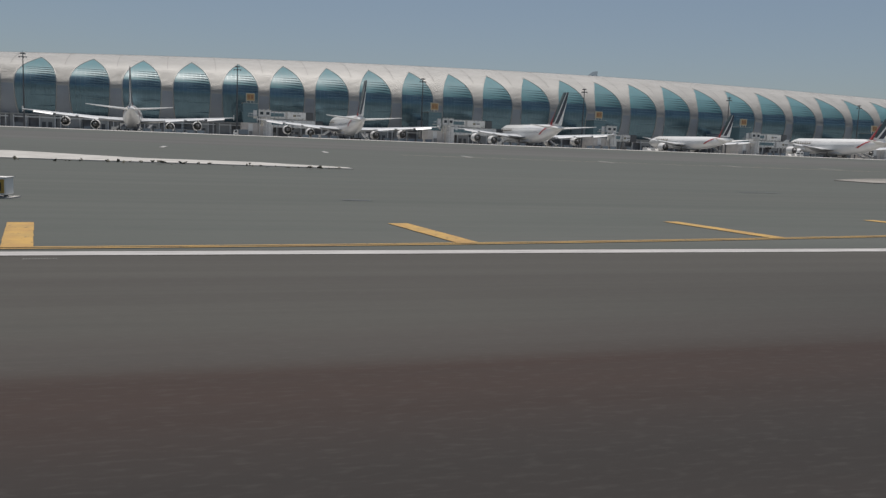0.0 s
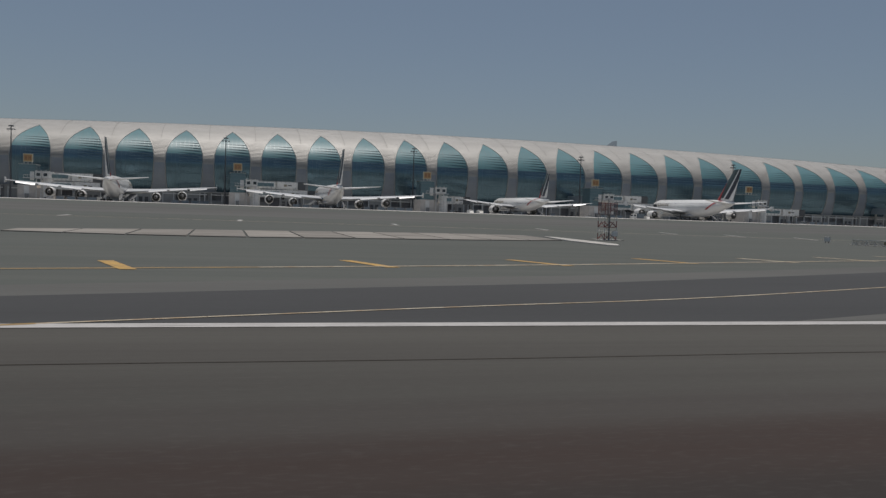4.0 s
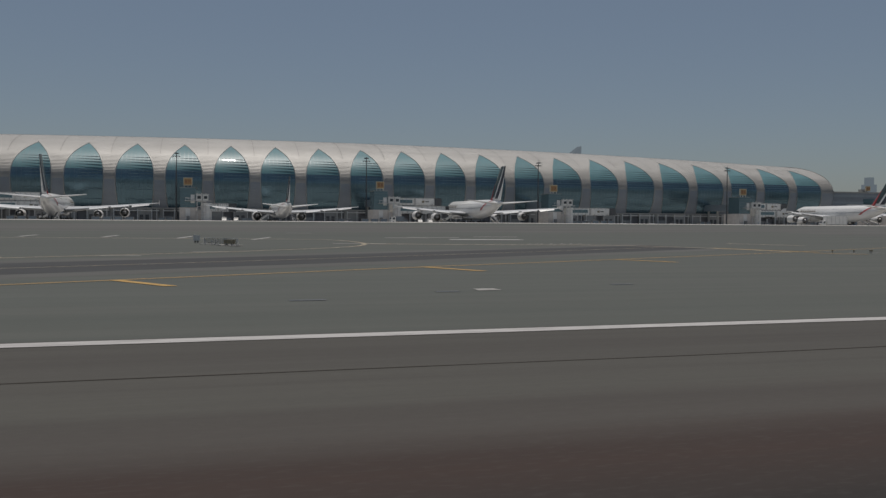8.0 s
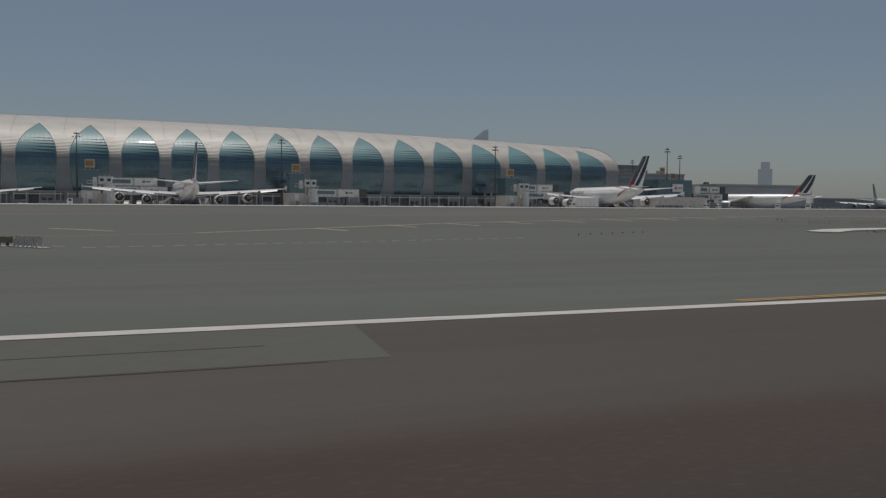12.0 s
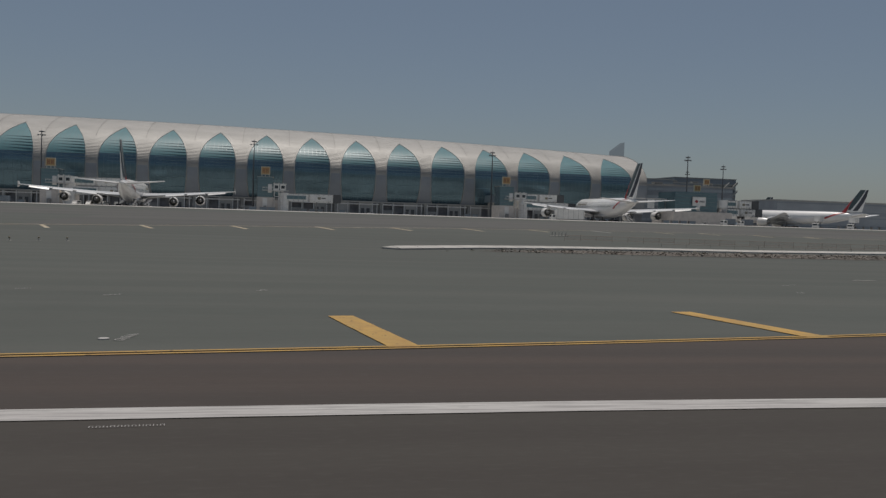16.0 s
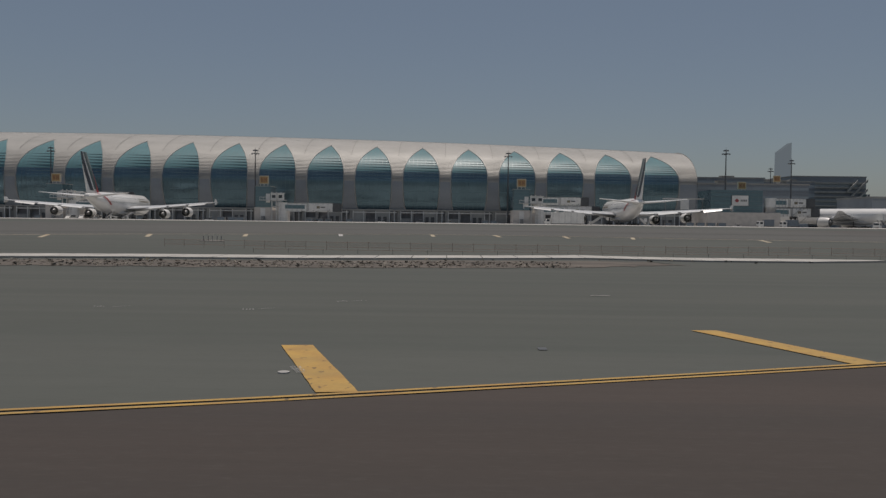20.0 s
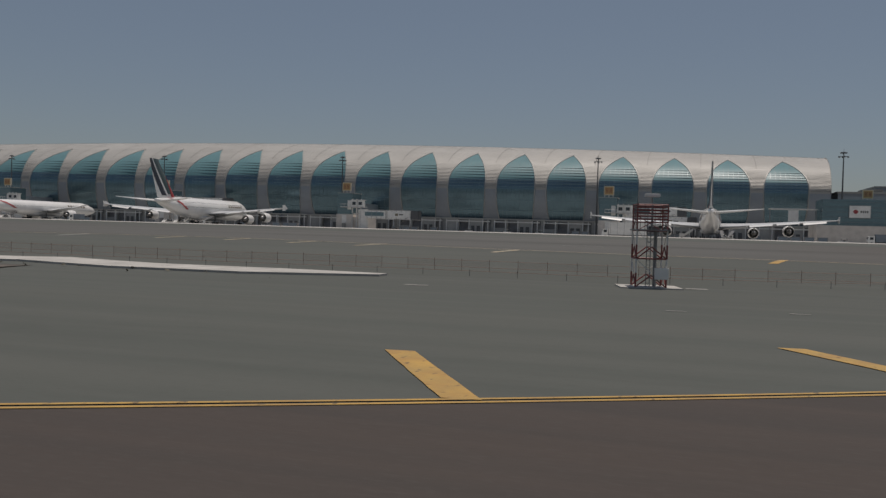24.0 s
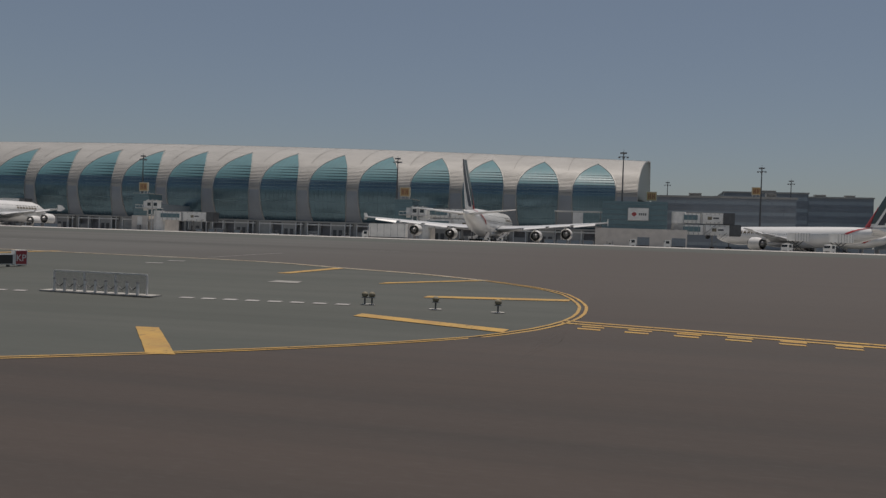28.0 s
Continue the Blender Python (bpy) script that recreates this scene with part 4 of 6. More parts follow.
# back half of the shell and the ends
xs = [21.0 - i * 12.0 for i in range(61)]
verts, faces = [], []
for i, x in enumerate(xs):
    verts += [section(x, 90 + 10 * j) for j in range(10)]
    verts.append((x, section(x, 180)[1], APRON_Z))
    if i:
        faces += [(11 * i - 11 + j, 11 * i - 10 + j, 11 * i + 1 + j, 11 * i + j) for j in range(10)]
part("back_roof", from_lists(verts, faces), BACKROOF, terminal)
ENDV = [-1, -0.5] + [5 * i for i in range(19)]
for side in (0, 1):
    verts, faces = [], []
    for i, v in enumerate(ENDV):
        x = end_x(v) - 0.5 if side else -698.0
        p, q = section(x, v, 0.2), section(20.9 if side else x, 180 - max(v, 0), 0.2)
        verts += [p, (q[0], q[1], p[2])]
        if i:
            faces.append((2 * i - 2, 2 * i - 1, 2 * i + 1, 2 * i))
    part("end_wall", from_lists(verts, faces), ENDGLASS, terminal, "dark glazed end wall")
verts, faces = [], []
for i, v in enumerate(ENDV):
    verts += [section(end_x(v), v, -0.35), section(end_x(v) + 0.1, v, 0.25), section(end_x(v) - 0.5, v, 0.25)]
    if i:
        faces += [(3 * i - 3, 3 * i - 2, 3 * i + 1, 3 * i), (3 * i - 2, 3 * i - 1, 3 * i + 2, 3 * i + 1)]
part("end_rim", from_lists(verts, faces), RIM, terminal)
# service level under the shell
for k in BAYS:
    xc = -PITCH * k
    y = section(xc, 0)[1]
    x1 = xc + PITCH / 2 - 0.01 if k else 16.8
    part("service_wall", box(xc - PITCH / 2, y + 5.0, APRON_Z, x1, y + 30, FOOT), DIMWALL, terminal, "recessed service level in a shade-dimmed grey")
    part("ledge", box(xc - PITCH / 2, y + 2.6, 8.3, x1, y + 9, 9.02), GREYWALL, terminal)
    for x0, x2, z1 in ((-11.1, -9.6, 8.3), (-4.6, -3.6, 8.3), (1.2, 7.4, 8.3), (-9.6, -4.6, 4.9 if k % 3 else 8.3)):
        part("wall_panel", box(xc + x0, y + 3.2, APRON_Z, xc + x2, y + 5.1, z1), GREYWALL, terminal)
    for x0 in (2.0, 4.6):
        part("service_door", box(xc + x0, y + 3.13, APRON_Z, xc + x0 + 1.6, y + 3.25, APRON_Z + 3.2), DARKSTEEL, terminal)
    part("dock_beam", box(xc - 9.6, y + 3.0, 7.3, x1 - 0.3, y + 3.2, 7.8), WHITEMETAL, terminal)
    for x0 in (-9.7, -4.7, 0.9, 7.3, 9.6):
        if xc + x0 < x1 - 0.6:
            part("dock_column", box(xc + x0, y + 2.8, APRON_Z, xc + x0 + 0.35, y + 3.2, 8.3), WHITEMETAL, terminal)
    if k:
        part("roller_shutter", box(xc + 7.9, y + 4.9, APRON_Z, xc + 10.9, y + 5.0, APRON_Z + 4.2), STEEL, terminal)

# ---- parked aircraft ----
def ring_at(y, w, h, zc, n=24, flat=0.0):
    return [(w * math.cos(2 * math.pi * i / n), y, zc + h * math.sin(2 * math.pi * i / n)) for i in range(n)]


def wing_loft(stations, n=9):
    """stations: (x, leading y, chord, z, thickness)."""
    rings = []
    for x, y, c, z, t in stations:
        up = [(x, y - c * s, z + t * (2.6 * math.sqrt(s) * (1 - s) + 0.15 * (1 - s))) for s in [i / (n - 1) for i in range(n)]]
        dn = [(x, y - c * s, z - 0.6 * t * (2.2 * math.sqrt(s) * (1 - s))) for s in [i / (n - 1) for i in range(n - 2, 0, -1)]]
        rings.append(up + dn)
    return loft(rings)


def airliner(big, label):
    """An airliner with its nose towards +y; the origin lies on the ground under the wings."""
    plane = thing("airliner", label, "aircraft", group="parked airliners")
    if big:
        w, h, zc, nose, tail, span = 3.57, 4.2, 6.5, 35.6, -37.0, 39.9
        wing = [(2.4, 13.5, 17.5, 4.4, 1.5), (9.0, 8.6, 13.0, 4.9, 1.1), (16, 3.6, 9.6, 5.5, 0.75), (28, -2.6, 6.6, 6.5, 0.5), (39.6, -8.0, 3.6, 7.5, 0.22)]
        engines, er, el = ((14.8, 10.8, 2.9), (25.7, 4.2, 3.7)), 1.9, 5.8
        fin = [(-23.4, -35.2, 10.0), (-35.6, -40.9, 24.1)]
        stab = (-29.0, 8.6, 15.2, 8.2)
    else:
        w, h, zc, nose, tail, span = 3.1, 3.15, 5.4, 36.0, -37.5, 32.4
        wing = [(2.4, 9.0, 12.5, 4.0, 1.2), (9.0, 3.6, 9.0, 4.6, 0.8), (16, -1.0, 6.4, 5.3, 0.55), (25, -6.0, 4.0, 6.2, 0.35), (32.2, -10.5, 1.8, 7.0, 0.15)]
        engines, er, el = ((9.7, 9.0, 2.75),), 2.05, 6.2
        fin = [(-26.0, -34.6, 8.4), (-33.6, -37.0, 18.6)]
        stab = (-29.5, 6.2, 10.8, 6.8)
    L = nose - tail
    shape = [(0, 0.04, 0.05, -0.22), (0.012, 0.25, 0.26, -0.16), (0.04, 0.55, 0.55, -0.10), (0.09, 0.85, 0.84, -0.03), (0.14, 1, 1, 0), (0.66, 1, 1, 0), (0.78, 0.86, 0.84, 0.14), (0.88, 0.56, 0.55, 0.34), (0.96, 0.27, 0.28, 0.52), (1.0, 0.08, 0.10, 0.60)]
    part("fuselage", loft([ring_at(nose - L * s, w * a, h * b, zc + h * c) for s, a, b, c in shape]), JETWHITE, plane, "glossy white fuselage", smooth=True)
    part("belly_fairing", loft([ring_at(y, w * 0.9 * f, 1.5 * f, zc - h + 0.9) for y, f in ((13, 0.2), (9, 0.9), (0, 1.0), (-6, 0.9), (-12, 0.2))]), JETGREY, plane, smooth=True)
    for s in (-1, 1):
        wg = part("wing", wing_loft([(s * x, y, c, z, t) for x, y, c, z, t in wing]), JETGREY, plane, "pale grey swept wing", smooth=True)
        for x, y, z in ((0.3, 0.0, 0), (0.5, 0, 0), (0.7, 0, 0)):
            xx = s * span * x
            yy, zz = interp(span * x, [(q[0], q[1] - q[2]) for q in wing]), interp(span * x, [(q[0], q[3]) for q in wing])
            part("flap_fairing", loft([[(xx + 0.25 * r * math.cos(a), yy + d, zz - 0.35 + 0.35 * r * math.sin(a)) for a in [math.pi * i / 4 for i in range(8)]] for d, r in ((3.5, 0.2), (2, 1), (0, 0.9), (-1.8, 0.15))]), JETGREY, wg, smooth=True)
        tx, ty, tc, tz, _ = wing[-1]
        for f0, f1 in ((0.32, 0.5), (0.53, 0.7), (0.73, 0.9)):
            pts, drop = [], 0.75 if f0 > 0.7 else 0.25
            for f in (f0, f1):
                yy, zz = interp(span * f, [(q[0], q[1] - q[2]) for q in wing]), interp(span * f, [(q[0], q[3]) for q in wing])
                c = 0.16 * interp(span * f, [(q[0], q[2]) for q in wing])
                pts.append([(s * span * f, yy + 0.3, zz + 0.12), (s * span * f, yy - c, zz - drop * c), (s * span * f, yy - c, zz - drop * c - 0.06), (s * span * f, yy + 0.3, zz - 0.05)])
            part("flap", loft(pts), JETWHITE, wg)
        if big:
            part("wingtip_fence", loft([[(s * (tx + 0.02), ty + 0.4, tz), (s * (tx + 0.18), ty + 0.4, tz), (s * (tx + 0.18), ty - tc, tz), (s * (tx + 0.02), ty - tc, tz)], [(s * (tx + 0.05), ty - 1.8, tz + 1.25), (s * (tx + 0.15), ty - 1.8, tz + 1.25), (s * (tx + 0.15), ty - tc - 0.5, tz + 1.25), (s * (tx + 0.05), ty - tc - 0.5, tz + 1.25)]]), JETWHITE, wg)
            part("wingtip_fence", loft([[(s * (tx + 0.02), ty + 0.4, tz), (s * (tx + 0.18), ty + 0.4, tz), (s * (tx + 0.18), ty - tc, tz), (s * (tx + 0.02), ty - tc, tz)], [(s * (tx + 0.05), ty - 1.8, tz - 1.0), (s * (tx + 0.15), ty - 1.8, tz - 1.0), (s * (tx + 0.15), ty - tc - 0.5, tz - 1.0), (s * (tx + 0.05), ty - tc - 0.5, tz - 1.0)]]), JETWHITE, wg)
        for ex, ey, ez in engines:
            n = 20
            prof = ((0.0, 0.80), (-0.1, 0.94), (-0.4, 1.0), (-1.6, 1.04), (-3.4, 0.97), (-4.4, 0.84))
            eng = part("engine", loft([[(s * ex + er * r * math.cos(2 * math.pi * i / n), ey + d * el / 5.6, ez + er * r * math.sin(2 * math.pi * i / n)) for i in range(n)] for d, r in prof], cap=False), NACELLE, plane, "white engine nacelle", smooth=True)
            part("intake_lip", loft([[(s * ex + er * r * math.cos(2 * math.pi * i / n), ey + d, ez + er * r * math.sin(2 * math.pi * i / n)) for i in range(n)] for d, r in ((-0.35, 1.012), (-0.05, 0.97), (0.04, 0.88), (-0.05, 0.80), (-0.5, 0.78))], cap=False), LIP, eng, smooth=True)
            part("fan", loft([[(s * ex + er * 0.8 * math.cos(2 * math.pi * i / n), ey + d, ez + er * 0.8 * math.sin(2 * math.pi * i / n)) for i in range(n)] for d in (-0.6, -0.9)]), FANDARK, eng)
            part("exhaust_cone", loft([[(s * ex + er * r * math.cos(2 * math.pi * i / n), ey + d, ez + er * r * math.sin(2 * math.pi * i / n)) for i in range(n)] for d, r in ((-3.0, 0.8), (-4.0, 0.55), (-5.2, 0.40), (-6.2, 0.1))]), STEEL, eng, "grey exhaust cone", smooth=True)
            zz = interp(ex, [(q[0], q[3]) for q in wing])
            py = interp(ex, [(q[0], q[1]) for q in wing])
            part("pylon", loft([[(s * ex - 0.2, ey - 0.8, ez + er * 0.95), (s * ex + 0.2, ey - 0.8, ez + er * 0.95), (s * ex + 0.2, ey - 4.4, ez + er * 0.6), (s * ex - 0.2, ey - 4.4, ez + er * 0.6)], [(s * ex - 0.2, py - 0.2, zz + 0.1), (s * ex + 0.2, py - 0.2, zz + 0.1), (s * ex + 0.2, py - 5, zz - 0.2), (s * ex - 0.2, py - 5, zz - 0.2)]]), JETWHITE, plane)
        sy, sz, sx, sc = stab
        part("tailplane", wing_loft([(s * 1.2, sy, sc, sz, 0.6), (s * sx, sy - 7.6, sc * 0.36, sz + 1.3, 0.15)]), JETWHITE, plane, smooth=True)
    (fa, fb, fz), (ga, gb, gz) = fin

    def fin_ring(t, y0, y1, grow):
        a, b, z = fa + (ga - fa) * t, fb + (gb - fb) * t, fz + (gz - fz) * t
        half = (0.55 - 0.38 * t) + grow
        p, q = a + (b - a) * y0, a + (b - a) * y1

        def thick(y):
            return half * (0.25 + 3.0 * math.sqrt(max(y, 0.0)) * (1 - y) * 0.85)
        m = (y0 + y1) / 2
        return [(-thick(y0), p, z), (-thick(m), (p + q) / 2, z), (-thick(y1), q, z), (thick(y1), q, z), (thick(m), (p + q) / 2, z), (thick(y0), p, z)]
    fin_ob = part("tail_fin", loft([fin_ring(t / 8, 0.0, 1.0, 0.0) for t in range(9)]), JETWHITE, plane, "white tail fin with a flag pattern")
    bands = (
        (JETRED, "red flag band", lambda t: (0.0, max(0.03, 0.24 - 0.36 * t)), 0.0, 0.58),
        (JETGREEN, "dark green flag band", lambda t: (max(0.0, 0.27 - 0.36 * t), 0.36 + 0.30 * t), 0.10, 1.0),
        (JETBLACK, "black flag band", lambda t: (0.50 + 0.27 * t, min(1.0, 0.74 + 0.42 * t)), 0.06, 1.0),
    )
    for mat, lab, f, t0, t1 in bands:
        part("flag_band", loft([fin_ring(t0 + (t1 - t0) * i / 6, *f(t0 + (t1 - t0) * i / 6), 0.015) for i in range(7)]), mat, fin_ob, lab)
    # red sweep down the rear fuselage, lettering bars, windows
    for s in (-1, 1):
        sw = []
        for i in range(7):
            t = i / 6
            y = (fb + 6.0) + 10.5 * t
            f = (nose - y) / L
            a = interp(f, [(q[0], q[1]) for q in shape])
            hb = interp(f, [(q[0], q[2]) for q in shape])
            c = interp(f, [(q[0], q[3]) for q in shape])
            ang = radians(80 - 95 * t)
            for d in (-1.5, 1.5):
                sw.append((s * (w * a + 0.02) * math.cos(ang), y + d, zc + h * c + (h * hb + 0.02) * math.sin(ang)))
        part("red_sweep", from_lists(sw, [(2 * i, 2 * i + 1, 2 * i + 3, 2 * i + 2) for i in range(6)]), JETRED, plane, "red sweep of paint on the rear fuselage")
        for i in range(7):
            y = nose - L * 0.155 - 1.75 * i
            ang = radians(24)
            zz = zc + h * math.sin(ang)
            verts = [(s * (w + 0.02) * math.cos(ang + d), y + e, zc + (h + 0.02) * math.sin(ang + d)) for d, e in ((-0.16, 0.6), (-0.16, -0.6), (0.16, -0.6), (0.16, 0.6))]
            part("lettering_bar", from_lists(verts, [(0, 1, 2, 3)]), JETGOLD, plane, "gold lettering")
        bm = bmesh.new()
        for row in ((8, 34) if big else (12,)):
            ang = radians(row)
            y = nose - L * 0.13
            while y > nose - L * 0.78:
                p = [(s * (w + 0.012) * math.cos(ang + d), y + e, zc + (h + 0.012) * math.sin(ang + d)) for d, e in ((-0.035, 0.12), (-0.035, -0.12), (0.035, -0.12), (0.035, 0.12))]
                bm.faces.new([bm.verts.new(v) for v in p])
                y -= 0.95
        part("cabin_windows", bm, CABGLASS, plane)["kind"] = "stuff"
    bm = bmesh.new()
    for i in range(-3, 3):
        a0, a1 = radians(90 + i * 14 + 1), radians(90 + i * 14 + 13)
        y0, y1 = nose - L * 0.030, nose - L * 0.042
        f0, f1 = 0.48, 0.58
        p = [(w * f0 * math.cos(a0), y0, zc - h * 0.10 + h * f0 * math.sin(a0)), (w * f0 * math.cos(a1), y0, zc - h * 0.10 + h * f0 * math.sin(a1)), (w * f1 * math.cos(a1), y1, zc - h * 0.09 + h * f1 * math.sin(a1)), (w * f1 * math.cos(a0), y1, zc - h * 0.09 + h * f1 * math.sin(a0))]
        bm.faces.new([bm.verts.new(v) for v in p])
    part("cockpit_windows", bm, CABGLASS, plane)
    # landing gear
    gear = ((0, nose - 5.5, 2, 1), (-5.2, -1.5, 2, 2), (5.2, -1.5, 2, 2), (-2.2, -5.0, 2, 3), (2.2, -5.0, 2, 3)) if big else ((0, nose - 6, 2, 1), (-5.0, -3.0, 2, 3), (5.0, -3.0, 2, 3))
    for gx, gy, nx, ny in gear:
        leg = part("landing_gear_leg", bar((gx, gy, 0.7), (gx, gy, zc - h * 0.7), 0.22, 8), DARKSTEEL, plane)
        for a in range(nx):
            for b in range(ny):
                x, y = gx + (a - 0.5) * 1.3, gy + (b - (ny - 1) / 2) * 1.5
                part("wheel", bar((x - 0.25, y, 0.68), (x + 0.25, y, 0.68), 0.68, 14), RUBBER, leg)
    return plane


PARK_BIG = [(-580.5, 380.4, 1.5), (-491.4, 380.2, 0.2), (-404.0, 381.9, 1.0), (-228.5, 381.9, 2.2), (-30.2, 381.7, -0.7)]
first = airliner(True, "four-engined double-deck white airliner with a striped tail, parked at a gate")
first.matrix_basis = pose(PARK_BIG[0][0], PARK_BIG[0][1], APRON_Z, 0, 0, PARK_BIG[0][2])
for x, y, turn in PARK_BIG[1:] + [(438, 642, -60)]:
    copy_thing(first, pose(x, y, APRON_Z, 0, 0, turn))
twin = airliner(False, "long twin-engined white airliner with a striped tail, parked at a gate")
twin.matrix_basis = pose(-314.5, 387.2, APRON_Z, 0, 0, 1)
for x, y, turn in ((67.8, 396.7, 38.0), (105, 533, 38)):
    copy_thing(twin, pose(x, y, APRON_Z, 0, 0, turn))

# ---- gates in front of the terminal ----
def sign_box(m, parent_label, group="gate signs"):
    """A yellow box sign on two posts; its writing is plain dark bars."""
    ob = thing("gate_sign", parent_label, "sign", m, group)
    part("sign_body", box(-1.95, -0.5, 0.9, 1.95, 0.5, 4.4, 0.08), SIGNCREAM, ob, "cream painted box")
    part("sign_face", box(-1.65, -0.53, 1.2, 1.65, -0.5, 4.1), SIGNORANGE, ob, "faded orange face")
    for x in (-1.25, 0.2):
        part("writing_bar", box(x, -0.56, 1.65, x + 0.4, -0.53, 3.65), SIGNBROWN, ob)
        part("writing_bar", box(x + 0.65, -0.56, 1.65, x + 1.05, -0.53, 3.65), SIGNBROWN, ob)
        part("writing_bar", box(x + 0.4, -0.56, 2.45, x + 0.65, -0.53, 2.85), SIGNBROWN, ob)
    for x in (-1.6, 0.0, 1.6):
        part("post", box(x - 0.12, -0.12, 0.0, x + 0.12, 0.12, 0.9), WHITESTEEL, ob)
    return ob


def bridge(m, length, label, glazed=2):
    """A boarding bridge tunnel from the origin along +x, standing on its own wheel tower."""
    ob = thing("jet_bridge", label, "boarding bridge", m, "jet bridges")
    n = max(2, int(length // 9))
    for i in range(n):
        a, b = length * i / n, length * (i + 1) / n
        g = 0.12 * (i % 2)
        part("tunnel", box(a + 0.05, -1.6 - g, 5.0 - g, b - 0.05, 1.6 + g, 8.1 + g, 0.08), WHITEMETAL, ob, "off-white ribbed tunnel section")
        if i % 2 == 0:
            part("glazing", box(a + 0.9, -1.68 - g, 5.9, b - 1.2, -1.6 - g, 7.5), TEAL, ob, "teal glass strip")
        else:
            part("advert_panel", box(a + 0.8, -1.74 - g, 5.4, b - 0.8, -1.6 - g, 7.7), WHITEMETAL, ob)
            part("advert_mark", box((a + b) / 2 - 1.6, -1.78 - g, 6.1, (a + b) / 2 - 0.3, -1.74 - g, 7.1), SIGNBACK, ob)
            part("advert_mark", box((a + b) / 2 + 0.1, -1.78 - g, 6.4, (a + b) / 2 + 1.9, -1.74 - g, 6.9), DARKSTEEL, ob)
        for x in [a + 0.3 + (b - a - 0.6) * k / 5 for k in range(6)]:
            part("rib", box(x - 0.06, -1.72 - g, 4.9, x + 0.06, -1.6 - g, 8.2), STEEL, ob)
    part("roof_rail", box(0.3, -0.08, 8.2, length - 0.3, 0.08, 8.5), STEEL, ob)
    part("cab", box(length - 0.3, -2.1, 4.7, length + 3.2, 2.1, 8.4, 0.2), DARKSTEEL, ob, "dark rubber-hooded cab")
    part("rotunda", bar((0, 0, 0.3), (0, 0, 8.5), 2.3, 14), WHITEMETAL, ob)
    for y in (-1.0, 1.0):
        part("tower_leg", box(length * 0.66 - 0.2, y - 0.2, 1.1, length * 0.66 + 0.2, y + 0.2, 5.2), STEEL, ob)
    part("bogie", box(length * 0.66 - 0.7, -1.9, 0.5, length * 0.66 + 0.7, 1.9, 1.2, 0.05), DARKSTEEL, ob)
    for y in (-1.7, 1.7):
        part("wheel", bar((length * 0.66, y - 0.25, 0.6), (length * 0.66, y + 0.25, 0.6), 0.6, 14), RUBBER, ob)
    bm = bmesh.new()
    for k in range(12):
        add_box(bm, length - 1.4 - 0.42 * k, -2.9, 4.7 - 0.38 * k, length - 1.0 - 0.42 * k, -2.0, 4.76 - 0.38 * k)
    part("steps", bm, STEEL, ob, "open steel service steps")
    for y in (-2.95, -1.95):
        part("stair_rail", bar((length - 1.2, y, 5.7), (length - 6.2, y, 1.3), 0.05, 5), STEEL, ob)
    return ob


